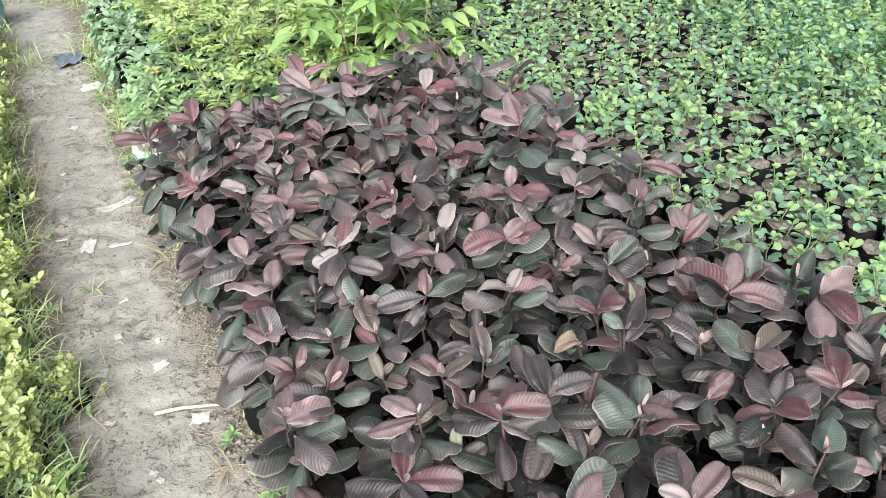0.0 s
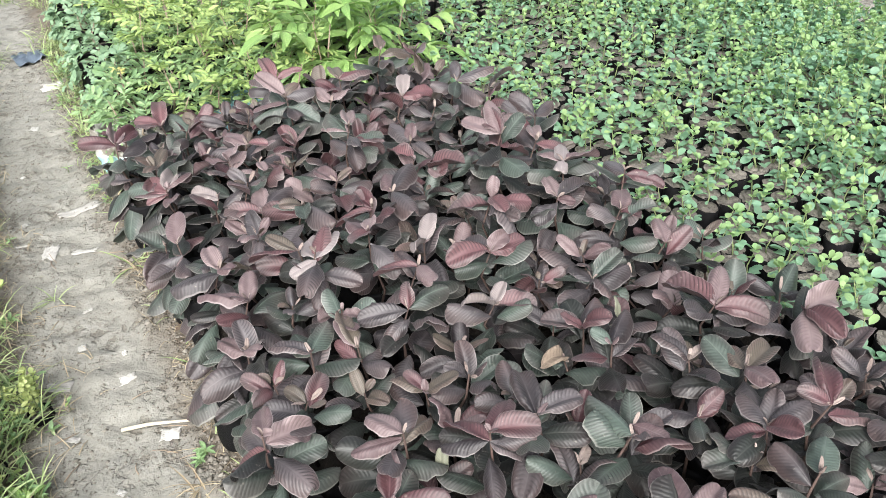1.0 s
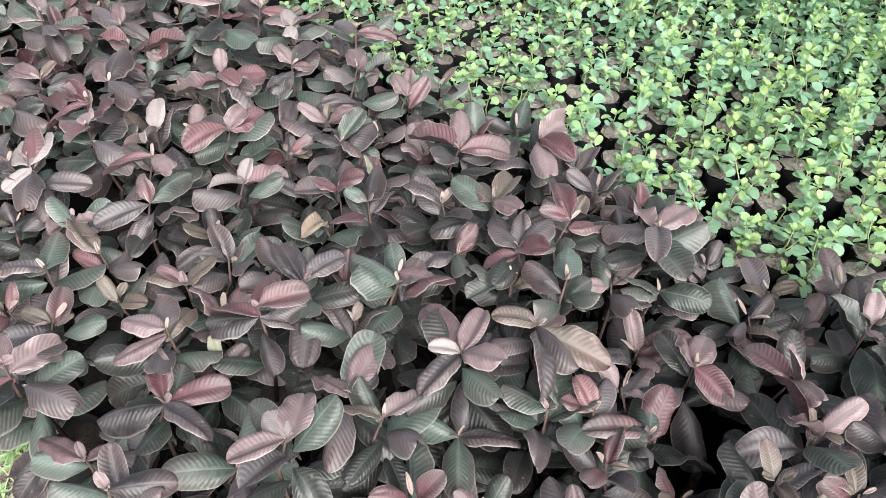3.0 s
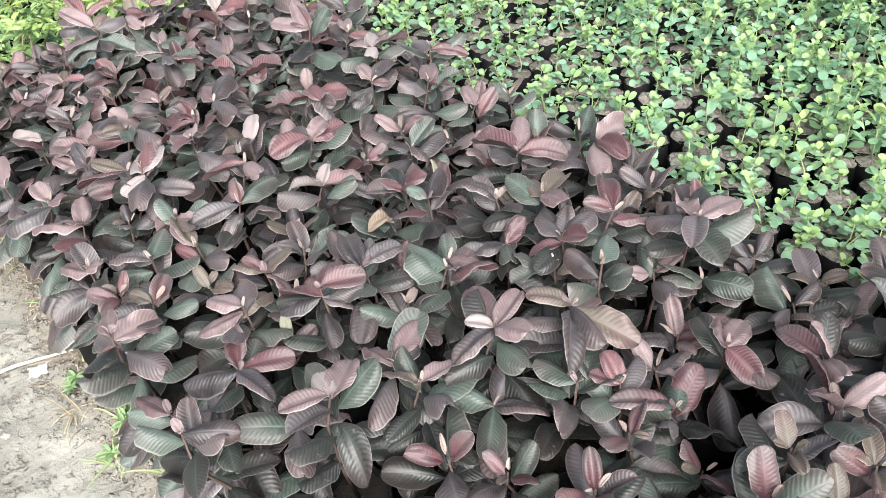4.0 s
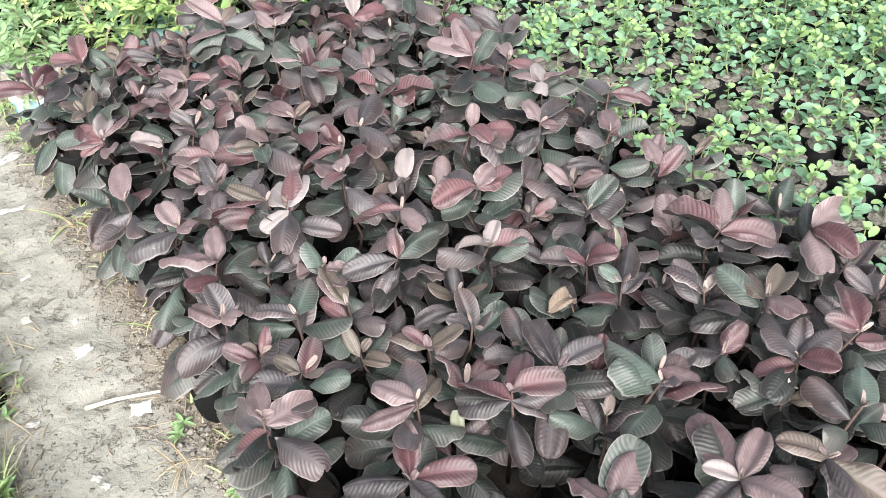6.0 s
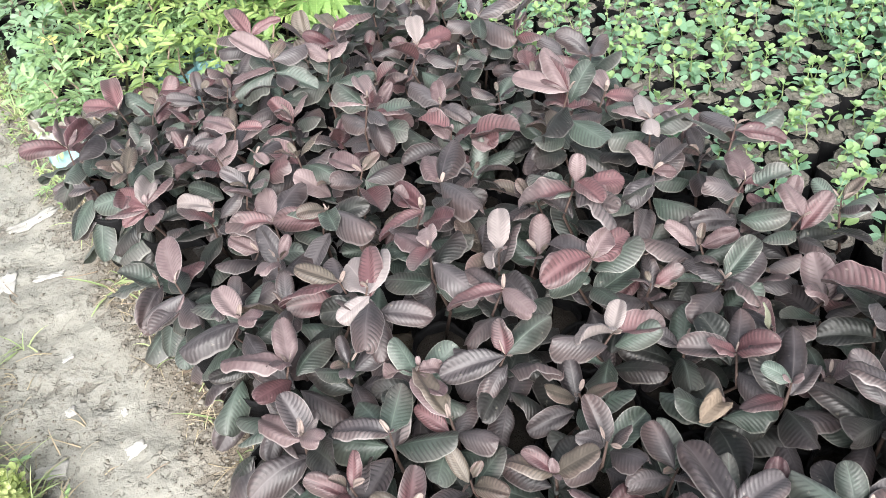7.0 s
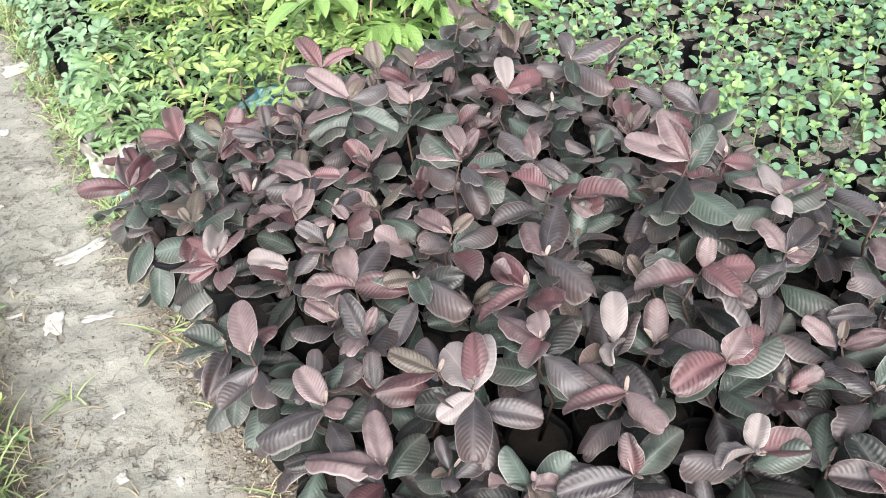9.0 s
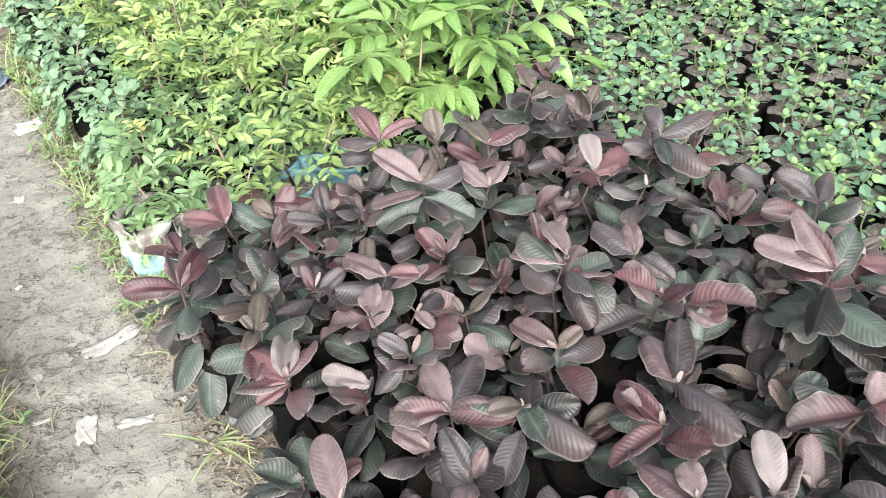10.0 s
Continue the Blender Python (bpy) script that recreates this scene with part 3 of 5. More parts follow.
def guava_plant(x, y, tip, r, leaves=(), deep=7):
    """One bagged plant: stem, opposite pairs of leaves, red and raised at the top, dark and hanging below.
    leaves: the top leaves by colour, azimuth, rise and length."""
    bx, by = x + (0.035 if x < 0.15 else -0.03 if x > 1.15 else 0.0), y
    for _ in range(12):
        # bags stand shoulder to shoulder: slide off the ones that are there
        for qx, qy in GUAVA_BAG_AT:
            d = math.hypot(bx - qx, by - qy)
            if d < 0.104:
                k = (0.105 - d) / max(d, 1e-3)
                bx, by = bx + (bx - qx) * k, by + (by - qy) * k
    if math.hypot(bx - x, by - y) > 0.09 or by > 2.6:
        k = min(1.0, 0.07 / max(1e-3, math.hypot(bx - x, by - y)))
        bx, by = x + (bx - x) * k, min(y + (by - y) * k, 2.6)
    bx = max(bx, 0.10)
    GUAVA_BAG_AT.append((bx, by))
    z0 = ground_height(bx, by) - 0.008
    base = thing("guava_plant", Matrix.Translation((bx, by, z0)), "young red guava plant with wine-red top leaves in black bag" if leaves else "young guava plant with grey-green and mauve leaves in black bag",
                 "plant", "red guava plants in the bed")
    part("bag", r.choice(GUAVA_BAGS), base, Matrix.Rotation(r.uniform(0, 6.28), 4, "Z"), "wrinkled black polythene bag")
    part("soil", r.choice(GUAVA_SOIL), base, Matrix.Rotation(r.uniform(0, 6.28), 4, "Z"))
    s0 = 0.155
    foot = Vector((0, 0, s0))
    axis = Vector((x - bx, y - by, tip - z0 - s0 - 0.004))
    length = axis.z
    turn = axis.to_track_quat("Z", "Y").to_matrix().to_4x4()
    part("stem", r.choice(GUAVA_STEM), base, Matrix.Translation(foot) @ turn @ Matrix.Diagonal((1, 1, axis.length, 1)))
    hue = r.random()
    for kind, az, up, reach in leaves:
        # leaves that end below the top start lower on the stem
        drop = min(0.045, 0.55 * reach * max(0.0, math.sin(radians(-up - 6))))
        way = Vector((-math.sin(radians(az)) * math.cos(radians(up)), math.cos(radians(az)) * math.cos(radians(up)), math.sin(radians(up)))) * reach
        start = foot + axis - axis.normalized() * drop
        way = foot + axis + way - start
        i = r.randrange(len(GUAVA_LEAVES[kind]))
        part("leaf", GUAVA_TOP[kind][i], base,
             aimed(start, math.degrees(math.atan2(-way.x, way.y)), math.degrees(math.asin(way.z / way.length)), way.length, GUAVA_BEND[kind][i], r.uniform(-14, 14),
                   min(1.15, max(0.86, 0.090 / reach)) * r.uniform(0.90, 1.06)))
    az = r.uniform(0, 180)
    t, k = length, 0
    if leaves:
        # a pair of small unfolding leaves in the middle
        for side in (0, 180):
            part("leaf", r.choice(GUAVA_LEAVES["bud" if r.random() < 0.7 else "pink"]), base, swing(foot + axis * 0.99, az + side, r.uniform(45, 78), 0, r.uniform(0.16, 0.30)))
        t, k = length - r.uniform(0.028, 0.042), 2 if len(leaves) < 3 else 3
        az += 45
    vigour = r.uniform(0.86, 1.06)
    # more of the darkest leaves in the near corner, redder ones at the far end
    nearness = min(1.0, max(0.0, (1.15 - y) / 0.7 - 0.35 * max(0.0, 0.55 - x)))
    while t > 0.006 and k < deep + (tip > 0.4):
        pos = foot + axis * (t / length)
        for side in (0, 180):
            if k > 3 and r.random() < 0.25:
                continue
            if k == 0:
                kind, size, up = ("bud" if r.random() < 0.5 else "tan"), r.uniform(0.2, 0.4), r.uniform(35, 70)
            elif k == 1:
                kind, size, up = ("pink" if hue < 0.25 else "red" if hue < 0.45 else "tan" if hue < 0.65 else "mauve"), r.uniform(0.55, 0.85), r.uniform(35, 68)
            elif k == 2:
                kind, size, up = ("pink" if r.random() < 0.14 * (1 - nearness) else "mauve" if r.random() < 0.40 else "green" if r.random() < 0.48 + 0.25 * nearness else "red" if hue < 0.65 else "tan"), r.uniform(0.8, 1.05), r.uniform(24, 60)
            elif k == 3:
                kind, size, up = ("mauve" if r.random() < 0.40 else "old_shaded" if r.random() < 0.15 + 0.4 * nearness else "green" if r.random() < 0.74 + 0.2 * nearness else "red"), r.uniform(0.9, 1.15), r.uniform(8, 50)
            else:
                kind, size, up = ("old_shaded" if r.random() < 0.3 + 0.45 * nearness else "green" if r.random() < 0.6 else "mauve"), r.uniform(0.95, 1.2), r.uniform(-10, 38)
            d = az + side + r.uniform(-14, 14)
            a = radians(d)
            stalk = Vector((-math.sin(a), math.cos(a), 0)) * 0.006
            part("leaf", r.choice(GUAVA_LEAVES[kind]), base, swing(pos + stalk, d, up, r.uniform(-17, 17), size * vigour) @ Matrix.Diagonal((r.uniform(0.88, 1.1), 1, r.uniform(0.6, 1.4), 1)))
        t -= r.uniform(0.007, 0.013) if k == 0 else r.uniform(0.015, 0.026) if k < 3 else r.uniform(0.024, 0.036)
        az += 90 + r.uniform(-18, 18)
        k += 1
    if bx < 0.2:
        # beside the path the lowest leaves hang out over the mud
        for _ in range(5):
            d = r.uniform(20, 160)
            part("leaf", r.choice(GUAVA_LEAVES[r.choice(("old_shaded", "green", "green", "mauve"))]), base,
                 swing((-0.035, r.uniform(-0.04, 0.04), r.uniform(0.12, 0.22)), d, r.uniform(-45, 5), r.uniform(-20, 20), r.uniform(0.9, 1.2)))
    return base


# the plants that rise out of the bed, row by row from its near end
guava_plant(0.896, -0.084, 0.405, rg, [("red", -13, -8, 0.094), ("pink", 47, 66, 0.089), ("pink", 130, 32, 0.091)])
guava_plant(0.689, 0.046, 0.353, rg, [("red", 41, 4, 0.110), ("green", -65, -9, 0.111)])
guava_plant(0.841, 0.053, 0.380, rg, [("pink", -48, -13, 0.074), ("pink", -74, -11, 0.085), ("red", 170, -18, 0.081)])
guava_plant(0.646, 0.128, 0.384, rg, [("red", -14, 25, 0.059), ("red", 27, 8, 0.053)])
guava_plant(0.602, 0.183, 0.380, rg, [("green", 13, 7, 0.081)])
guava_plant(0.987, 0.196, 0.342, rg, [("green", 44, 27, 0.100), ("green", 50, 12, 0.083), ("green", -168, 5, 0.095)])
guava_plant(1.020, 0.246, 0.453, rg, [("pink", -27, -19, 0.106), ("pink", -96, -10, 0.119), ("mauve", 117, -1, 0.095), ("mauve", 22, -27, 0.110)])
guava_plant(0.691, 0.276, 0.435, rg, [("tan", 48, 18, 0.083), ("pink", -89, -27, 0.081), ("mauve", 132, -17, 0.132), ("tan", -164, -18, 0.135), ("mauve", 172, -10, 0.099)])
guava_plant(0.794, 0.292, 0.452, rg, [("green", -56, -1, 0.083)])
guava_plant(0.552, 0.324, 0.447, rg, [("pink", -22, -10, 0.132), ("pink", -72, 0, 0.098), ("pink", -173, 29, 0.089), ("pale", 30, 6, 0.053), ("mauve", 90, -9, 0.098)])
guava_plant(0.399, 0.345, 0.417, rg, [("tan", 44, 12, 0.074), ("pink", -107, 5, 0.073)])
guava_plant(0.260, 0.394, 0.467, rg, [("pink", 64, -3, 0.083), ("pink", -59, -16, 0.098), ("green", -5, -16, 0.108), ("pale", -17, -9, 0.064)])
guava_plant(0.944, 0.386, 0.439, rg, [("red", 40, 19, 0.064), ("red", -39, -2, 0.110), ("red", -112, -33, 0.103)])
guava_plant(0.779, 0.395, 0.408, rg, [("green", 69, -15, 0.094)])
guava_plant(0.400, 0.414, 0.417, rg, [("pink", 9, -16, 0.081), ("pink", -70, 1, 0.095), ("mauve", -92, 3, 0.050)])
guava_plant(0.821, 0.414, 0.429, rg, [("red", -179, 32, 0.076), ("red", 61, -31, 0.075), ("mauve", -90, 13, 0.089), ("mauve", -24, -6, 0.088)])
guava_plant(0.767, 0.514, 0.388, rg, [("red", -88, 31, 0.068), ("mauve", 46, -2, 0.075), ("green", 143, 14, 0.071)])
guava_plant(0.614, 0.518, 0.426, rg, [("green", -1, -6, 0.122)])
guava_plant(0.890, 0.529, 0.439, rg, [("tan", -28, -16, 0.089), ("tan", -77, -15, 0.120), ("pink", 167, 21, 0.081)])
guava_plant(0.060, 0.538, 0.427, rg, [("mauve", -131, -12, 0.092)])
guava_plant(0.638, 0.543, 0.414, rg, [("pink", -159, 5, 0.066)])
guava_plant(0.537, 0.555, 0.360, rg, [("bud", -55, -10, 0.053)])
guava_plant(0.848, 0.623, 0.401, rg, [("bud", -23, -17, 0.069), ("bud", -75, -8, 0.068), ("mauve", 27, 19, 0.085)])
guava_plant(1.178, 0.621, 0.383, rg, [("pink", -87, -6, 0.117), ("pink", 137, 3, 0.135), ("red", 167, 10, 0.115)])
guava_plant(0.406, 0.644, 0.436, rg, [("red", -52, -11, 0.097), ("red", 24, -28, 0.111), ("red", -111, -3, 0.090), ("mauve", 48, -32, 0.103), ("mauve", -138, -44, 0.081)])
guava_plant(0.504, 0.641, 0.423, rg, [("mauve", -16, -10, 0.132), ("mauve", -90, 0, 0.092)])
guava_plant(0.212, 0.652, 0.358, rg, [("red", -31, 6, 0.102), ("red", -115, 0, 0.105), ("mauve", 50, -9, 0.108), ("mauve", -178, 6, 0.117)])
guava_plant(0.076, 0.669, 0.342, rg, [("pink", 11, -10, 0.097), ("pink", -87, -28, 0.050)])
guava_plant(0.335, 0.700, 0.290, rg, [("fresh", -35, 68, 0.066)])
guava_plant(1.024, 0.725, 0.398, rg, [("red", 16, -9, 0.126), ("red", -128, -17, 0.120), ("pink", -54, 10, 0.111)])
guava_plant(0.749, 0.733, 0.407, rg, [("mauve", -55, 2, 0.111), ("green", 31, 21, 0.050)])
guava_plant(0.287, 0.740, 0.407, rg, [("pink", 22, -6, 0.085), ("pink", 67, -22, 0.103), ("pale", 39, -70, 0.050), ("tan", -50, -34, 0.124)])
guava_plant(0.680, 0.792, 0.348, rg, [("dry", 96, 14, 0.062), ("green", 21, -18, 0.105)])
guava_plant(0.764, 0.838, 0.364, rg, [("red", 55, 33, 0.061), ("red", -150, 42, 0.079), ("mauve", 41, -3, 0.094), ("mauve", -53, 13, 0.088)])
guava_plant(0.068, 0.846, 0.426, rg, [("pink", -14, -20, 0.101), ("pink", -84, -29, 0.108), ("red", 61, -58, 0.119)])
guava_plant(0.398, 0.868, 0.341, rg, [("tan", 40, 3, 0.076), ("tan", -116, 33, 0.079), ("red", 17, 18, 0.060)])
guava_plant(0.886, 0.962, 0.365, rg, [("green", -87, 28, 0.095), ("green", 30, -22, 0.098), ("mauve", -7, -14, 0.094), ("mauve", 170, 9, 0.093)])
guava_plant(1.114, 0.970, 0.382, rg, [("pink", -26, 9, 0.083)])
guava_plant(0.640, 0.995, 0.369, rg, [("pale", -56, 28, 0.061), ("pale", 90, 26, 0.091), ("red", -114, -9, 0.098)])
guava_plant(0.330, 1.039, 0.357, rg, [("pink", 1, 8, 0.098), ("tan", 0, 9, 0.107)])
guava_plant(0.464, 1.062, 0.389, rg, [("red", -24, 43, 0.060), ("mauve", 62, -12, 0.115), ("green", -90, 5, 0.106), ("mauve", 110, -41, 0.090)])
guava_plant(1.039, 1.057, 0.457, rg, [("pink", -42, -9, 0.114), ("red", -18, -59, 0.078), ("red", -108, -29, 0.062)])
guava_plant(0.240, 1.077, 0.356, rg, [("green", -47, 8, 0.090), ("mauve", 48, -4, 0.093), ("green", 2, -12, 0.100)])
guava_plant(0.706, 1.114, 0.419, rg, [("pink", -70, 18, 0.065), ("red", 80, 2, 0.113), ("mauve", 7, -14, 0.103), ("red", -83, -3, 0.103)])
guava_plant(0.340, 1.137, 0.388, rg, [("pink", 26, -40, 0.092), ("pink", -101, -38, 0.053)])
guava_plant(1.136, 1.162, 0.484, rg, [("red", -33, -48, 0.109), ("red", -136, -22, 0.109), ("mauve", -10, -17, 0.109)])
guava_plant(0.130, 1.172, 0.343, rg, [("pink", 19, -18, 0.111), ("pale", -35, -26, 0.080), ("pink", -164, 31, 0.058)])
guava_plant(0.545, 1.168, 0.407, rg, [("pink", 171, 10, 0.092), ("red", 75, -6, 0.105)])
guava_plant(0.971, 1.217, 0.428, rg, [("pink", -21, 3, 0.094), ("mauve", -80, -2, 0.109), ("pink", -118, -18, 0.050), ("mauve", 105, -26, 0.091)])
guava_plant(0.610, 1.262, 0.391, rg, [("pale", -40, 14, 0.101), ("pale", 131, 19, 0.067)])
guava_plant(0.799, 1.257, 0.461, rg, [("pink", -56, 67, 0.055), ("red", -105, -15, 0.108), ("red", 170, 6, 0.088), ("red", 53, -25, 0.123), ("mauve", 179, -19, 0.129)])
guava_plant(0.178, 1.298, 0.367, rg, [("pink", 44, -4, 0.125), ("pink", -23, 8, 0.098), ("pink", 121, 44, 0.058)])
guava_plant(0.351, 1.300, 0.439, rg, [("white", -12, -21, 0.135), ("white", -39, -18, 0.135), ("white", 81, -36, 0.082), ("mauve", 154, -43, 0.133)])
guava_plant(0.486, 1.304, 0.446, rg, [("pink", -31, -3, 0.062), ("pink", 3, -14, 0.100), ("red", 126, 6, 0.070)])
guava_plant(1.052, 1.305, 0.469, rg, [("pink", 1, -18, 0.108), ("white", -37, -7, 0.108), ("pink", -91, -11, 0.116), ("white", 137, 2, 0.064)])
guava_plant(0.334, 1.381, 0.400, rg, [("tan", 38, 16, 0.088), ("red", 79, 2, 0.117)])
guava_plant(0.555, 1.432, 0.422, rg, [("red", 2, -9, 0.101), ("red", 92, -14, 0.105)])
guava_plant(0.943, 1.437, 0.520, rg, [("pink", -19, 20, 0.126), ("pink", 19, 0, 0.135), ("red", -8, -4, 0.128), ("red", -101, -45, 0.112), ("red", -14, -36, 0.135)])
guava_plant(0.157, 1.458, 0.364, rg, [("pink", 2, 11, 0.085), ("pink", -154, 26, 0.062), ("mauve", 73, -15, 0.124)])
guava_plant(1.075, 1.459, 0.456, rg, [("pink", -29, -7, 0.106), ("red", -112, -24, 0.074)])
guava_plant(0.633, 1.477, 0.421, rg, [("mauve", -46, 6, 0.131), ("pink", -24, -7, 0.117), ("mauve", 180, 5, 0.135)])
guava_plant(0.432, 1.614, 0.374, rg, [("tan", 69, 10, 0.063), ("green", 36, -10, 0.102), ("green", 165, 3, 0.079), ("mauve", -165, 1, 0.135)])
guava_plant(0.819, 1.619, 0.370, rg, [("pink", -175, 8, 0.073), ("red", -152, 20, 0.127)])
guava_plant(1.185, 1.620, 0.436, rg, [("mauve", 27, 30, 0.103), ("mauve", -65, 7, 0.100)])
guava_plant(0.102, 1.654, 0.345, rg, [("pink", -13, 10, 0.123), ("pink", 104, -67, 0.079), ("mauve", 80, -41, 0.119)])
guava_plant(0.789, 1.656, 0.387, rg, [("red", 16, -2, 0.100)])
guava_plant(0.558, 1.675, 0.378, rg, [("pink", 11, -6, 0.109), ("tan", -107, 37, 0.056)])
guava_plant(0.288, 1.686, 0.294, rg, [("pink", 35, 19, 0.072), ("pink", -87, 72, 0.057)])
guava_plant(0.344, 1.705, 0.332, rg, [("pink", -14, 0, 0.121), ("mauve", -59, 6, 0.128), ("red", 55, -3, 0.100)])
guava_plant(0.643, 1.757, 0.494, rg, [("pink", 19, -25, 0.130), ("pink", -20, -6, 0.110), ("red", -113, -48, 0.135), ("mauve", 164, -40, 0.135)])
guava_plant(0.837, 1.766, 0.387, rg, [("mauve", 3, 8, 0.114), ("pink", -27, 24, 0.069), ("mauve", -158, -17, 0.088)])
guava_plant(0.262, 1.839, 0.335, rg, [("pale", 34, -1, 0.095)])
guava_plant(0.994, 1.896, 0.411, rg, [("green", -154, -7, 0.075)])
guava_plant(0.409, 1.908, 0.377, rg, [("mauve", -72, -14, 0.118), ("pink", -178, -5, 0.053)])
guava_plant(0.141, 1.920, 0.363, rg, [("pale", -23, -10, 0.118), ("red", 17, -14, 0.119), ("red", -61, -2, 0.097), ("red", 53, -21, 0.108), ("red", 82, -32, 0.072)])
guava_plant(0.329, 1.942, 0.389, rg, [("pink", -36, 4, 0.075), ("pink", 83, -14, 0.104)])
guava_plant(0.924, 1.983, 0.430, rg, [("red", 61, 14, 0.053), ("pale", -30, 18, 0.103), ("red", -80, -5, 0.120), ("pink", -77, -51, 0.063)])
guava_plant(1.126, 1.984, 0.438, rg, [("mauve", -22, 18, 0.091), ("mauve", -104, 13, 0.134), ("green", 146, -9, 0.095), ("mauve", -172, -13, 0.135)])
guava_plant(1.256, 1.990, 0.380, rg, [("mauve", -113, 35, 0.101)])
guava_plant(0.411, 2.020, 0.385, rg, [("pink", 19, -3, 0.112), ("red", -119, 0, 0.065)])
guava_plant(0.722, 2.095, 0.418, rg, [("pink", 6, 11, 0.099), ("pink", -60, 2, 0.095)])
guava_plant(0.597, 2.165, 0.443, rg, [("pink", 32, 25, 0.126), ("pink", 55, -25, 0.129), ("tan", -56, 17, 0.067), ("mauve", -96, 5, 0.098), ("green", 73, -33, 0.135), ("green", -141, -35, 0.135)])
guava_plant(0.798, 2.202, 0.444, rg, [("tan", -10, -2, 0.109), ("red", -86, -4, 0.125)])
guava_plant(1.118, 2.233, 0.370, rg, [("tan", 133, 79, 0.090)])
guava_plant(0.245, 2.242, 0.318, rg, [("pink", 155, 15, 0.092), ("green", 175, -17, 0.109)])
guava_plant(0.068, 2.248, 0.376, rg, [("red", 58, 5, 0.115), ("pink", -10, 7, 0.101), ("red", -43, 0, 0.113)])
guava_plant(0.998, 2.293, 0.473, rg, [("tan", -19, 10, 0.096), ("tan", -84, -25, 0.130), ("tan", -162, -50, 0.090)])
guava_plant(0.449, 2.427, 0.318, rg, [("red", 45, -13, 0.114), ("red", -149, 3, 0.129), ("pink", 133, -5, 0.117)])
guava_plant(0.661, 2.468, 0.374, rg, [("red", 12, 24, 0.119), ("red", -104, 16, 0.102), ("mauve", 41, -7, 0.117)])
guava_plant(0.246, 2.506, 0.293, rg, [("red", 40, 2, 0.112), ("red", -15, 26, 0.109), ("red", 104, 13, 0.093)])
guava_plant(1.250, 2.520, 0.360, rg, [("tan", -6, -17, 0.094)])
guava_plant(0.293, 2.552, 0.258, rg, [("red", -54, 1, 0.111)])

guava_plant(0.090, 2.340, 0.275, rg, [("green", 65, -14, 0.125), ("green", 136, -15, 0.130), ("green", -150, 5, 0.100)])
guava_plant(0.150, 1.290, 0.270, rg, [("green", 75, -22, 0.110), ("mauve", 120, -25, 0.095), ("mauve", 20, 0, 0.100)])
guava_plant(0.085, 1.780, 0.270, rg, [("green", 70, -10, 0.110), ("mauve", 130, -25, 0.110), ("green", 15, 0, 0.100)])
guava_plant(0.880, 0.855, 0.325, rg, [("fresh", -5, 65, 0.055)])
guava_plant(0.495, 0.275, 0.330, rg, [("green", 20, 12, 0.110), ("mauve", -70, 8, 0.115), ("green", 130, 4, 0.110), ("mauve", -160, 16, 0.105)])
guava_plant(0.230, 0.500, 0.310, rg, [("green", 60, 15, 0.115), ("green", -45, 10, 0.110), ("mauve", 150, 8, 0.110), ("mauve", -130, 18, 0.100)])
guava_plant(0.135, 0.610, 0.290, rg, [("green", 80, 5, 0.115), ("mauve", -20, 20, 0.105), ("green", 165, 8, 0.110)])


def fill_guava():
    """Lower plants stand in the gaps between them."""
    r = random.Random(5)
    row, y = 0, -0.55
    while y < 2.52:
        x = 0.13 + 0.06 * (row % 2)
        while x < 1.24:
            px, py = x + r.uniform(-0.02, 0.02), y + r.uniform(-0.02, 0.02)
            if all((px - q) ** 2 + (py - s) ** 2 > 0.085 ** 2 for q, s in GUAVA_BAG_AT):
                guava_plant(px, py, r.uniform(0.40, 0.46) if py < -0.1 else r.uniform(0.29, 0.37), r, (), 7 if py < -0.1 else 6)
            x += 0.115
        y += 0.10
        row += 1


fill_guava()


# ---- bed of small round-leaved seedlings ----
def small_leaf(r, size):
    return leaf_grid(size, size * r.uniform(0.60, 0.78), 6, 2, 0.60, 0.5, r.uniform(0.1, 0.7), r.uniform(0.1, 0.5), rnd=r)


rs = random.Random(23)
ONE_OLD = [single(small_leaf(rs, 0.036), "seedling_leaf", SEEDLING_OLD_ONE) for _ in range(6)]
ONE_NEW = [single(small_leaf(rs, 0.036), "seedling_leaf", SEEDLING_NEW_ONE) for _ in range(6)]


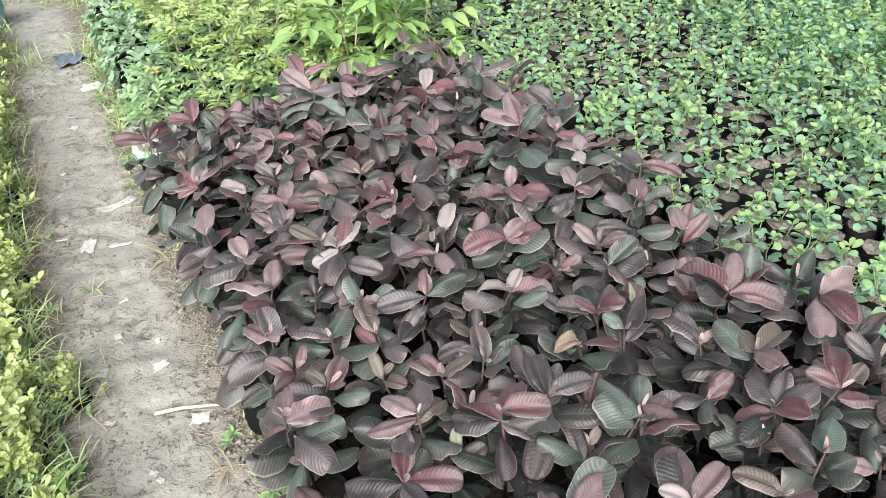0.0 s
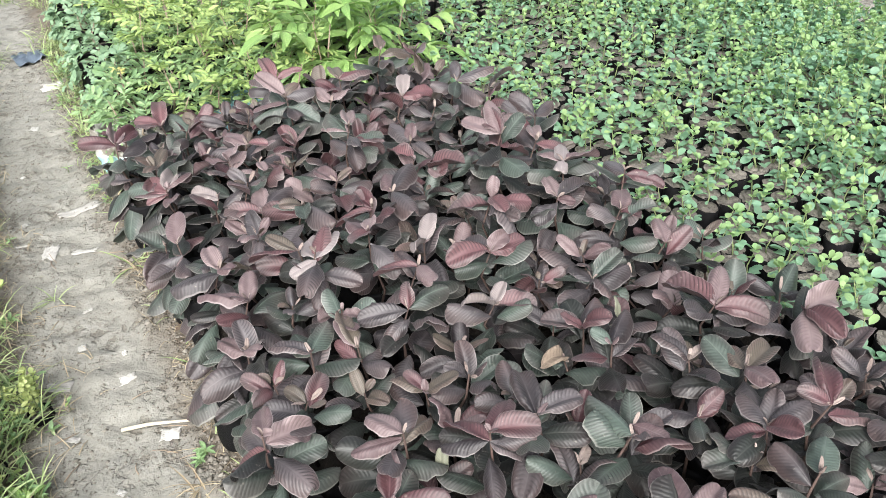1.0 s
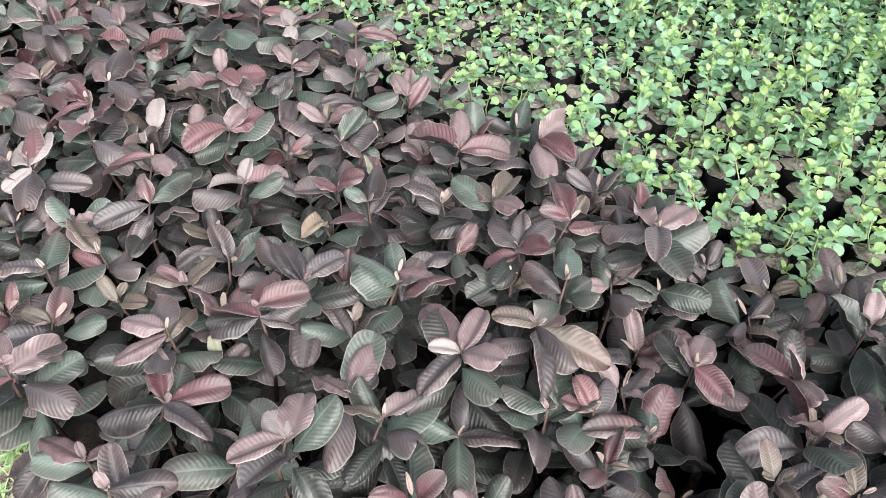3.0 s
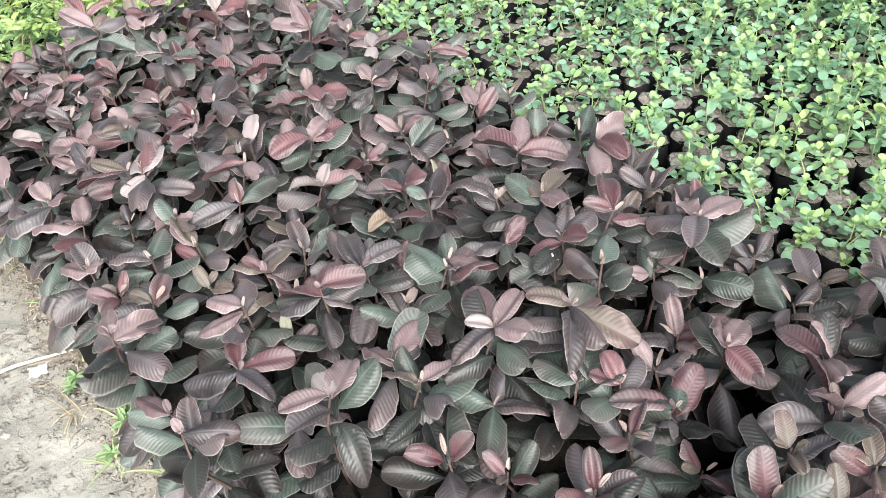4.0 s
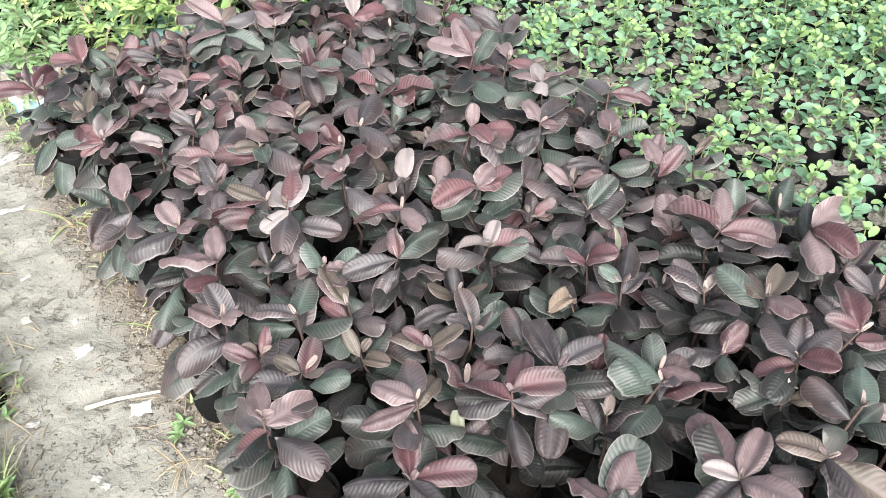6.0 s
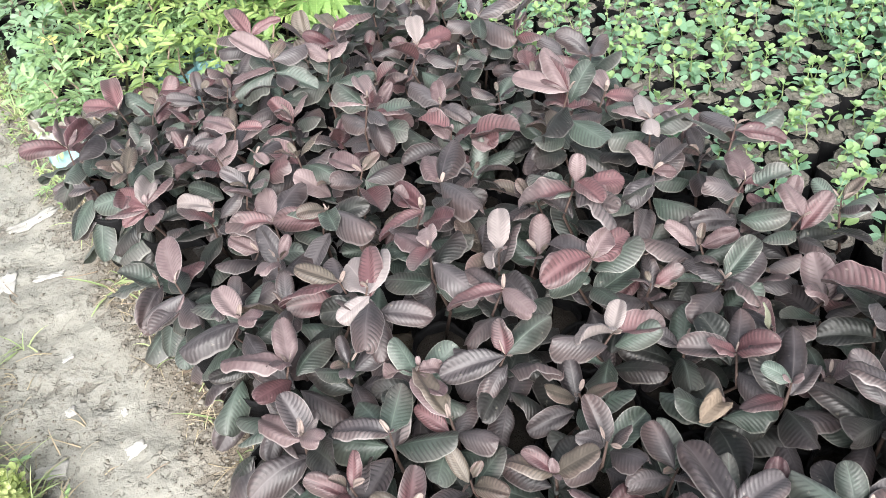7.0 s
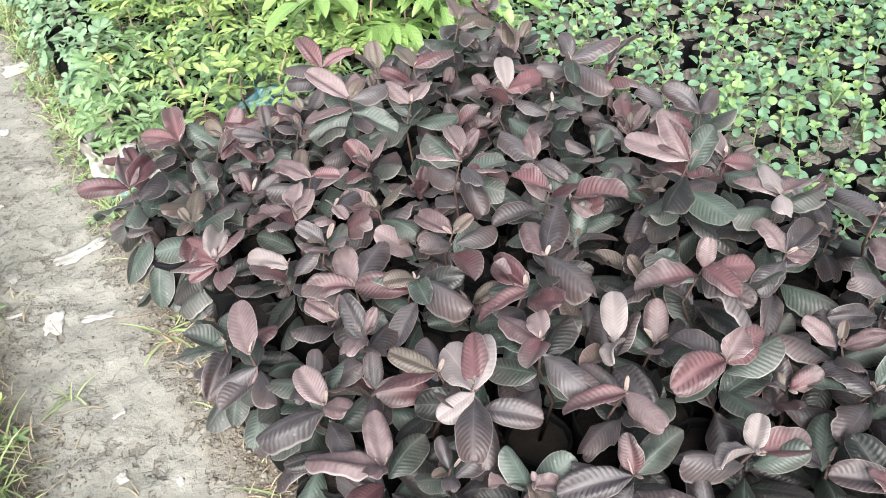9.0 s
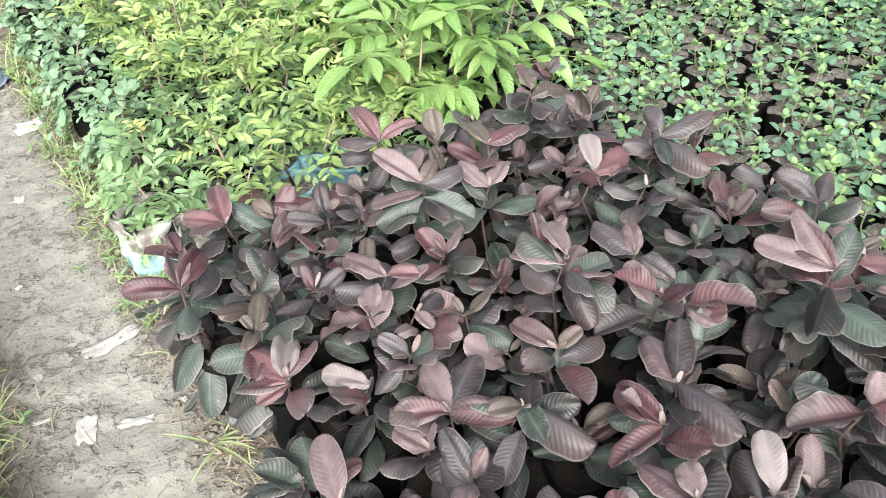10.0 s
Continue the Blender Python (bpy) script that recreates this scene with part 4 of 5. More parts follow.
def seedling_plan(r, tall):
    """Leaf poses of one seedling, with whether each is new growth, and the lines of its one to three stems."""
    out, stems = [], []
    for q in range(r.choice((1, 1, 2)) if tall < 0.11 else r.choice((1, 2, 2)) if tall < 0.16 else r.choice((2, 2, 3))):
        reach = tall * (1.0 if q == 0 else r.uniform(0.5, 0.95))
        lean = Vector((r.uniform(-0.35, 0.35), r.uniform(-0.35, 0.35), 1)) if q == 0 else Vector((r.uniform(-0.8, 0.8), r.uniform(-0.8, 0.8), 1))
        curl = Vector((r.uniform(-0.012, 0.012), r.uniform(-0.012, 0.012), 0))
        z, az = (r.uniform(0.008, 0.03) if q == 0 else reach * 0.3), r.uniform(0, 180)
        gap = r.uniform(0.010, 0.016) if tall < 0.16 else r.uniform(0.012, 0.018)
        while z < reach:
            f = z / reach
            grown = (0.95 if f < 0.6 else 0.95 - 0.6 * (f - 0.6)) * r.uniform(0.85, 1.1)
            for side in (0, 180):
                if r.random() < (0.15 if tall < 0.11 else 0.08):
                    continue
                size = grown * r.uniform(0.55, 1.2)
                turn = az + side + r.uniform(-45, 45)
                out_by = Vector((-math.sin(radians(turn)), math.cos(radians(turn)), r.uniform(-0.2, 0.9))) * r.uniform(0.003, 0.013)
                out.append((swing(lean * z + curl * math.sin(3 * f) + out_by, turn, r.uniform(-28, 46) + 30 * max(0, f - 0.5), r.uniform(-32, 32), size), f > 0.76 and r.random() < 0.8))
            z += gap * r.uniform(0.7, 1.3)
            az += 90 + r.uniform(-35, 35)
        for t in range(4):
            out.append((swing(lean * (z + 0.004 * (t % 2)), az + 90 * t + r.uniform(-30, 30), r.uniform(30, 72), r.uniform(-20, 20), r.uniform(0.4, 0.7)), True))
        stems.append([tuple(lean * 0), tuple(lean * z * 0.5 + curl), tuple(lean * z)])
    return out, stems


BAG_R, BAG_H = 0.039, 0.19
LIGHT_BAGS = [bag_geo(BAG_R, BAG_H, rs, 12, 0.05, 0.003) for _ in range(4)]
LIGHT_SOIL = [soil_geo(0.0392, BAG_H + 0.003, rs, 3, 12) for _ in range(4)]
SEED_BAG = [single(b, "bag", BAG_BLACK) for b in LIGHT_BAGS]
SEED_SOIL = [single(s, "soil", SOIL) for s in LIGHT_SOIL]


def seedling(r, tall, split):
    base = thing("seedling", Matrix.Identity(4), "small round-leaved green seedling in black bag of brown soil", "seedling", "seedlings in the broad bed")
    i = r.randrange(4)
    part("bag", SEED_BAG[i], base)
    part("soil", SEED_SOIL[i], base)
    plan, stems = seedling_plan(r, tall)
    up = Matrix.Translation((0, 0, BAG_H))
    g = Geo()
    for pts in stems:
        g.put(*tube_geo(pts, [0.0022, 0.0018, 0.001], 5))
    part("stem", g.mesh("stem", [STEM_GREEN]), base, up)
    if split:
        for m, fresh in plan:
            part("leaf", r.choice(ONE_NEW if fresh else ONE_OLD), base, up @ m)
    else:
        g = Geo()
        for m, fresh in plan:
            g.put(*small_leaf(r, 0.036), m, 1 if fresh else 0)
        part("foliage", g.mesh("foliage", [SEEDLING_OLD, SEEDLING_NEW]), base, up)
    return base


def build_seedlings():
    r = random.Random(31)
    spots = []
    row, y = 0, -0.75
    while y < 4.45:
        x = 1.325 + 0.043 * (row % 2)
        while x < 3.42:
            if not (x > 3.1 and r.random() < 0.35):
                spots.append((x + r.uniform(-0.014, 0.014), y + 0.03 * math.sin(x * 3.1) + r.uniform(-0.014, 0.014)))
            x += 0.087
        y += 0.080
        row += 1

    def height(x, y):
        patch = noise.noise(Vector((x * 1.6, y * 1.6, 4)))
        h = 0.078 + 0.055 * patch + 0.10 * max(0, (x - 1.85)) + 0.03 * max(0, 1.6 - y) * max(0, x - 1.6)
        h -= 0.028 * max(0, 1 - abs(x - 1.6) / 0.45) * max(0, 1 - abs(y - 1.05) / 0.7)
        return min(0.25, max(0.055, h * r.uniform(0.75, 1.35)))

    heights = (0.06, 0.08, 0.10, 0.13, 0.17, 0.22)
    near = {}
    rest = Geo()
    used = [0, 0]
    for x, y in spots:
        h = height(x, y)
        k = min(range(6), key=lambda i: abs(heights[i] - h)) * 3 + r.randrange(3)
        m = Matrix.Translation((x, y, ground_height(x, y) - 0.006)) @ Matrix.Rotation(r.uniform(0, 6.28), 4, "Z") @ Euler((r.uniform(-.1, .1), r.uniform(-.1, .1), 0)).to_matrix().to_4x4()
        split = x < 1.65 and 0.7 < y < 2.6 and used[0] < 20
        if split or (x < 2.25 and -0.1 < y < 3.2 and used[1] < 185):
            used[0 if split else 1] += 1
            if (k, split) not in near:
                near[(k, split)] = seedling(random.Random(100 + k), heights[k // 3], split)
                near[(k, split)].matrix_basis = m
            else:
                copy_thing(near[(k, split)], m)
        else:
            i = r.randrange(4)
            rest.put(*LIGHT_BAGS[i], m, 2)
            rest.put(*LIGHT_SOIL[i], m, 3)
            plan, stems = seedling_plan(r, h)
            up = m @ Matrix.Translation((0, 0, BAG_H))
            for pts in stems:
                rest.put(*tube_geo(pts, [0.0022, 0.0018, 0.001], 4), up, 4)
            for q, fresh in plan:
                rest.put(*small_leaf(r, 0.036), up @ q, 1 if fresh else 0)
    ob = new("seedling_bed", rest.mesh("seedling_bed", [SEEDLING_OLD, SEEDLING_NEW, BAG_BLACK, SOIL, STEM_GREEN]))
    tagged(ob, "dense bed of green seedlings in black soil bags", "seedlings", kind="stuff")


build_seedlings()


# ---- bed of taller leafy saplings beyond the guava ----
rp = random.Random(41)


def frond_pieces(r, length, pairs, leaf_len, ratio, droop, blunt=False):
    """A compound leaf: a curved stalk, then pairs of leaflets and one at its end, each with its pose."""
    pts = []
    for i in range(7):
        u = i / 6
        a = droop * u
        pts.append((0.0, length * math.sin(a) / droop, -length * (1 - math.cos(a)) / droop))
    out = [(tube_geo(pts, [0.0016 * (1 - 0.6 * i / 6) for i in range(7)], 4), Matrix.Identity(4))]
    for i in range(pairs + 1):
        u = 0.25 + 0.75 * i / pairs
        q = min(5, int(u * 6))
        p = Vector(pts[q]).lerp(Vector(pts[q + 1]), min(1, u * 6 - q))
        size = leaf_len * (0.7 + 0.5 * math.sin(math.pi * min(1, 0.2 + 0.7 * u))) * r.uniform(0.8, 1.15)
        tilt = -math.degrees(droop * u)
        sides = (0,) if i == pairs else (-1, 1)
        for s in sides:
            geo = leaf_grid(size * r.uniform(0.75, 1.1), size * ratio * r.uniform(0.8, 1.1), 7, 2, 0.58 if blunt else 0.5, 0.6 if blunt else 0.8, r.uniform(0.1, 0.9), 0.35, 0.03, r.uniform(-.5, .5), r, not blunt)
            out.append((geo, swing(p, -s * r.uniform(38, 78), tilt * (0.4 if s else 1) + r.uniform(-20, 30), s * -12 + r.uniform(-20, 20))))
    return out


FROND_MATS = {"lime": SAP_LIME, "green": SAP_GREEN, "dark": SAP_DARK, "yellow": SAP_YELLOW, "broad": BROAD_GREEN}
FROND_SLOT = {"lime": 0, "green": 1, "dark": 2, "yellow": 3, "broad": 4}
PIECES = {
    "lime": [frond_pieces(rp, rp.uniform(0.13, 0.17), rp.choice((4, 5, 6)), rp.uniform(0.044, 0.058), 0.36, rp.uniform(0.2, 1.0), i % 3 == 0) for i in range(9)],
    "green": [frond_pieces(rp, rp.uniform(0.10, 0.14), rp.choice((3, 4, 5)), rp.uniform(0.046, 0.062), 0.38, rp.uniform(0.2, 1.0), i % 2 == 0) for i in range(9)],
    "dark": [frond_pieces(rp, 0.10, 3, rp.uniform(0.038, 0.046), 0.60, rp.uniform(0.3, 0.9), True) for _ in range(6)],
    "yellow": [frond_pieces(rp, 0.11, 4, 0.042, 0.45, rp.uniform(0.3, 1.0)) for _ in range(3)],
    "broad": [frond_pieces(rp, 0.18, 3, 0.135, 0.32, rp.uniform(0.5, 1.1)) for _ in range(6)],
}


def joined_frond(kind, pieces):
    g = Geo()
    for i, (geo, m) in enumerate(pieces):
        g.put(*geo, m, 1 if i == 0 else 0)
    return g.mesh("frond", [FROND_MATS[kind], STEM_GREEN])


FRONDS = {"dark": [joined_frond("dark", q) for q in PIECES["dark"]]}
LEAFLETS = {kind: [(single(q[0][0], "frond", STEM_GREEN), [(single(geo, "leaflet", mat), m) for geo, m in q[1:]]) for q in PIECES[kind][:5]]
            for kind, mat in (("lime", SAP_LIME_ONE), ("green", SAP_GREEN_ONE), ("yellow", SAP_YELLOW))}
BROAD_STALK = [tube("frond", [(0, 0, 0), (0, 0.10, -0.006), (0, 0.19, -0.03), (0, 0.26, -0.075)], [0.0022, 0.0018, 0.0014, 0.001], STEM_GREEN, 5) for _ in range(1)]
BROAD_LEAF = [single(leaf_grid(0.15, rp.uniform(0.048, 0.062), 12, 4, 0.46, 0.8, rp.uniform(0.3, 1.1), rp.uniform(0.1, 0.5), 0.02, rp.uniform(-.3, .3), rp, True), "leaflet", BROAD_GREEN_ONE) for _ in range(5)]


def broad_frond(base, m, r):
    """A long leaf built leaflet by leaflet."""
    fr = part("frond", BROAD_STALK[0], base, m)
    for (py, pz), tilt in (((0.07, -0.003), -4), ((0.13, -0.012), -10), ((0.19, -0.03), -18)):
        for side in (-1, 1):
            part("leaflet", r.choice(BROAD_LEAF), fr, swing((0, py, pz), -side * r.uniform(45, 68), tilt + r.uniform(-12, 10), side * -12, r.uniform(0.8, 1.1)))
    part("leaflet", r.choice(BROAD_LEAF), fr, swing((0, 0.26, -0.075), r.uniform(-10, 10), -30, 0, r.uniform(0.85, 1.1)))


SAP_BAGS = {"teal": [single(bag_geo(0.07, 0.16, rp, 20, 0.09), "bag", BAG_TEAL) for _ in range(2)], "blue": [single(bag_geo(0.086, 0.150, rp, 36, 0.17, 0.03), "bag", BAG_BLUE) for _ in range(2)],
            "black": [single(bag_geo(0.07, 0.16, rp, 20, 0.08), "bag", BAG_BLACK) for _ in range(2)]}
SAP_SOIL = single(soil_geo(0.063, 0.15, rp), "soil", SOIL)
SAP_STEM = [tube("stem", [(0, 0, 0), (rp.uniform(-.04, .04), rp.uniform(-.04, .04), 0.5), (0, 0, 1)], [0.0045, 0.0035, 0.0018], STEM_WOOD) for _ in range(3)]


def sapling(x, y, tall, kind, bag, r, accent=None):
    words = {"lime": "leafy yellow-green sapling with feathered leaves", "green": "leafy mid-green sapling with feathered leaves",
             "dark": "small dark green bushy sapling", "broad": "bright green sapling with long drooping leaves"}[kind]
    base = thing("sapling", Matrix.Translation((x, y, ground_height(x, y) - 0.008)), words + {"blue": " in blue-white bag", "teal": " in teal bag", "black": " in black bag"}[bag], "sapling",
                 "saplings in the mixed bed")
    part("bag", r.choice(SAP_BAGS[bag]), base, Matrix.Rotation(r.uniform(0, 6.28), 4, "Z"))
    part("soil", SAP_SOIL, base, Matrix.Diagonal((1.2, 1.2, 0.9, 1)) if bag == "blue" else None)
    lean = Vector((r.uniform(-0.04, 0.04), r.uniform(-0.04, 0.04), tall - 0.15))
    part("stem", r.choice(SAP_STEM), base, Matrix.Translation((0, 0, 0.13 if bag == "blue" else 0.148)) @ lean.to_track_quat("Z", "Y").to_matrix().to_4x4() @ Matrix.Diagonal((1, 1, lean.length, 1)))
    crown = Geo() if y > 2.81 else None

    def grow(pick, m):
        if crown is not None:
            for i, (geo, q) in enumerate(r.choice(PIECES[pick])):
                crown.put(*geo, m @ q, 5 if i == 0 else FROND_SLOT[pick])
        elif pick in LEAFLETS:
            stalk, leaves = r.choice(LEAFLETS[pick])
            fr = part("frond", stalk, base, m)
            for me, q in leaves:
                part("leaflet", me, fr, q)
        else:
            part("frond", r.choice(FRONDS[pick]), base, m)

    z, az = 0.035 if bag == "teal" else 0.015, r.uniform(0, 360)
    gap = 0.040 if kind == "broad" else 0.015 if y > 3.1 else 0.0165
    while z < lean.z:
        f = z / lean.z
        pick = kind
        if accent and r.random() < 0.03:
            pick = accent
        if kind == "lime" and f < 0.45:
            pick = "green"
        up = 10 + 45 * f * f + r.uniform(-18, 18)
        if kind == "broad" and crown is None or kind == "broad" and y < 3.1:
            broad_frond(base, swing(Vector((0, 0, 0.148)) + lean * f, az, up, r.uniform(-15, 15), r.uniform(0.65, 1.0)), r)
            az += 137 + r.uniform(-20, 20)
            z += gap * r.uniform(0.9, 1.4)
            continue
        grow(pick, swing(Vector((0, 0, 0.148)) + lean * f, az, up, r.uniform(-20, 20), r.uniform(0.8, 1.15) * (1 - 0.25 * f)))
        az += 137 + r.uniform(-20, 20)
        z += gap * r.uniform(0.8, 1.2)
    if x < 0.3 and bag != "blue":
        # the outer ones sprawl low over the edge of the path
        for _ in range(7):
            grow(kind, swing((-0.05, r.uniform(-0.05, 0.05), r.uniform(0.10, 0.19)), r.uniform(25, 155), r.uniform(-40, 10), r.uniform(-20, 20), r.uniform(0.8, 1.1)))
    if crown is not None:
        part("foliage", crown.mesh("foliage", [SAP_LIME, SAP_GREEN, SAP_DARK, SAP_YELLOW, BROAD_GREEN, STEM_GREEN]), base)["kind"] = "stuff"
    return base


def build_saplings():
    r = random.Random(47)
    row, y = 0, 2.84
    while y < 4.75:
        x = 0.20 + 0.05 * (row % 2)
        while x < min(1.42, (5.0 - y) / 1.1):
            px, py = x + r.uniform(-0.03, 0.03), y + r.uniform(-0.03, 0.03)
            if px > 0.94 and py < 3.9:
                kind, tall = "broad", r.uniform(0.36, 0.48)
            elif px < 0.33 and py > 3.25:
                kind, tall = "dark", r.uniform(0.24, 0.33)
            elif px < 0.30 or r.random() < 0.3:
                kind, tall = "green", r.uniform(0.28, 0.36)
            else:
                kind, tall = "lime", r.uniform(0.34, 0.46)
            if py < 2.95 and kind != "broad":
                tall *= 0.86
            sapling(px, py, tall, kind, "teal" if py < 2.95 and 0.45 < px < 0.75 else "black", r, "yellow" if kind in ("lime", "green") else None)
            x += 0.155 if px < 0.94 else 0.2
        y += 0.145
        row += 1


build_saplings()
for bx, by, bt in ((1.00, 2.86, 0.44), (1.13, 2.80, 0.40), (1.26, 2.76, 0.36), (1.05, 2.99, 0.46)):
    sapling(bx, by, bt, "broad", "black", random.Random(int(bx * 100)))
for bx, by, bt, bk in ((0.125, 2.85, 0.30, "blue"), (0.25, 2.70, 0.27, "blue"), (0.37, 2.70, 0.30, "black"), (0.51, 2.73, 0.28, "teal"), (0.66, 2.75, 0.31, "teal"), (0.73, 2.80, 0.34, "black"), (0.82, 2.71, 0.32, "black"), (0.90, 2.80, 0.34, "black")):
    sapling(bx, by, bt, "green" if bx < 0.3 else "lime", bk, random.Random(int(bx * 100) + 7), "yellow")


# ---- golden shrubs across the path ----
def golden_clump(r, n):
    g = Geo()
    tip = Vector((r.uniform(-0.03, 0.03), 0.09, 0.10))
    g.put(*tube_geo([(0, 0, 0), tuple(tip * 0.5 + Vector((0, -0.01, 0.02))), tuple(tip)], [0.0025, 0.002, 0.0012], 4), None, 1)
    for i in range(n):
        u = 0.25 + 0.75 * i / n
        p = tip * u + Vector((0, -0.01, 0.02)) * math.sin(math.pi * u)
        g.put(*leaf_grid(r.uniform(0.022, 0.038), r.uniform(0.013, 0.021), 5, 2, 0.62, 0.65, r.uniform(0.1, 0.6), 0.35, 0.02, 0, r), swing(p, 137 * i + r.uniform(-20, 20), r.uniform(0, 45) + 20 * u, r.uniform(-20, 20)))
    return g.mesh("branch", [GOLDEN, STEM_GREEN])


rh = random.Random(53)
GOLD = [golden_clump(rh, rh.randrange(14, 20)) for _ in range(6)]
GOLD_BAG = [single(bag_geo(0.030, 0.022, rh), "bag", BAG_BLACK) for _ in range(2)]
GOLD_SOIL = single(soil_geo(0.027, 0.018, rh), "soil", SOIL)


def golden_shrub(x, y, size, r):
    base = thing("golden_shrub", Matrix.Translation((x, y, ground_height(x, y) - 0.008)), "low bushy shrub with bright golden-yellow small leaves", "shrub", "golden shrubs beside the path")
    part("bag", r.choice(GOLD_BAG), base)
    part("soil", GOLD_SOIL, base)
    for i in range(9):
        h = 0.018 + 0.12 * size * (i / 11)
        part("branch", r.choice(GOLD), base, swing((r.uniform(-.02, .02), r.uniform(-.02, .02), h), 137 * i + r.uniform(-25, 25), r.uniform(-25, 30) + 4 * i, r.uniform(-20, 20), size * r.uniform(0.75, 1.1)))
    return base


def build_golden():
    r = random.Random(59)
    y = 0.95
    while y < 5.0:
        for x in ((-0.445, -0.57) if y < 2.6 else (-0.435, -0.54)):
            golden_shrub(x + r.uniform(-0.04, 0.04), y + r.uniform(-0.05, 0.05), r.uniform(0.7, 1.15), r)
        y += 0.175


build_golden()
golden_shrub(-0.33, 1.60, 0.7, random.Random(60))


# ---- grass, weeds and litter along the path ----
def blade(r, length, width, bend):
    return leaf_grid(length, width, 6, 2, 0.3, 0.5, bend, 0.5, 0.0, r.uniform(-0.5, 0.5), r, True)


def grass_patch(name, label, spots, r, mat, lo, hi, per, width=0.005):
    g = Geo()
    for x, y, spread_, k in spots:
        for _ in range(int(per * k)):
            px, py = x + r.gauss(0, spread_), y + r.gauss(0, spread_)
            g.put(*blade(r, r.uniform(lo, hi), width * r.uniform(0.7, 1.4), r.uniform(0.5, 2.1)),
                  swing((px, py, ground_height(px, py) - 0.004), r.uniform(0, 360), r.uniform(25, 88)))
    return tagged(new(name, g.mesh(name, [mat])), label, "grass", kind="stuff")


rw = random.Random(61)


def verge_edge(y):
    """How far the grass keeps off the path: it bulges out where the path is narrow."""
    return -0.455 + 0.055 * max(0.0, 1 - abs(y - 1.68) / 0.3)


verge = [(verge_edge(y) + rw.gauss(0, 0.03), y, 0.025, rw.uniform(0.3, 1.4)) for y in (0.9 + 4.6 * i / 120 for i in range(120))]
grass_patch("grass", "green grass on the verge beside the path", verge + [(x - 0.10, y, 0.03, k) for x, y, q, k in verge], rw, GRASS, 0.04, 0.16, 24)
grass_patch("dry_grass", "dry straw-coloured grass on the verge", [(x + 0.085, y, 0.035, k) for x, y, s, k in verge[::2]], rw, STRAW, 0.03, 0.10, 20, 0.003)
far_grass = [(rw.uniform(-0.55, -0.25), rw.uniform(4.3, 6.5), 0.05, 1) for _ in range(30)] + [(rw.uniform(0.0, 0.4), rw.uniform(4.2, 6.5), 0.06, 1) for _ in range(40)] \
    + [(rw.uniform(-0.3, 0.1), rw.uniform(5.6, 6.8), 0.06, 1) for _ in range(26)]
grass_patch("grass", "green grass growing over the path", far_grass, rw, GRASS, 0.06, 0.17, 26)
edge = [(0.06 + rw.gauss(0, 0.02), 0.8 + 3.8 * i / 90, 0.02, rw.uniform(0.1, 1.0)) for i in range(90)]
grass_patch("dry_grass", "dry straw and stalks along the bed edge", edge, rw, STRAW, 0.03, 0.10, 12, 0.0026)
grass_patch("grass", "thin green grass along the bed edge", edge[::3] + [(x, y, 0.03, 1.0) for x, y, q, k in edge if y > 2.65], rw, GRASS, 0.05, 0.12, 7)


def weed_mat(spots, r):
    g = Geo()
    for x, y, _, k in spots:
        for _ in range(int(17 * k)):
            px, py = x + r.gauss(0, 0.05), y + r.gauss(0, 0.04)
            h = r.uniform(0.01, 0.07)
            for i in range(r.randrange(3, 7)):
                g.put(*leaf_grid(r.uniform(0.014, 0.034), r.uniform(0.007, 0.016), 5, 2, 0.5, 0.6, r.uniform(0.1, 0.7), 0.3, 0.02, 0, r, True),
                      swing((px, py, ground_height(px, py) + h * (0.4 + 0.1 * i)), 137 * i + r.uniform(-30, 30), r.uniform(-5, 50)), 0 if r.random() < 0.7 else 1)
            g.put(*tube_geo([(px, py, ground_height(px, py) - 0.003), (px, py, ground_height(px, py) + h)], [0.0012, 0.0008], 4), None, 2)
    return tagged(new("weeds", g.mesh("weeds", [SAP_GREEN, SAP_LIME, STEM_GREEN])), "low leafy weeds on the verge beside the path", "weeds", kind="stuff")


weed_mat([(x - 0.05, y, q, k) for x, y, q, k in verge] + [(x + 0.02, y, q, k * 0.4) for x, y, q, k in edge if y > 2.6], rw)


def tuft(x, y, r, label, n, lo, hi, mat, width):
    g = Geo()
    for i in range(n):
        g.put(*blade(r, r.uniform(lo, hi), width * r.uniform(0.7, 1.3), r.uniform(0.4, 1.6)), swing((r.gauss(0, .008), r.gauss(0, .008), -0.004), r.uniform(0, 360), r.uniform(5, 75)))
    ob = new("grass_tuft", g.mesh("grass_tuft", [mat]))
    ob.location = (x, y, ground_height(x, y))
    return tagged(ob, label, "grass tuft")


tuft(0.015, 2.17, rw, "tuft of long green grass blades on the mud", 9, 0.10, 0.19, GRASS, 0.007)
tuft(0.03, 2.13, rw, "tuft of dry pale straw on the mud", 26, 0.04, 0.11, STRAW, 0.004)
tuft(-0.042, 1.168, rw, "flattened tuft of dry straw on the mud", 22, 0.05, 0.12, STRAW, 0.004)
tuft(0.045, 1.045, rw, "small tuft of green grass at the bed edge", 26, 0.04, 0.10, GRASS, 0.005)
tuft(-0.03, 0.97, rw, "small tuft of green grass on the mud", 14, 0.04, 0.09, GRASS, 0.004)
tuft(-0.33, 1.62, rw, "small tuft of green grass beside the path", 12, 0.06, 0.13, GRASS, 0.005)
tuft(-0.24, 2.12, rw, "small tuft of green grass on the mud", 9, 0.06, 0.12, GRASS, 0.005)
tuft(0.03, 3.3, rw, "tuft of green grass at the bed edge", 22, 0.07, 0.15, GRASS, 0.005)
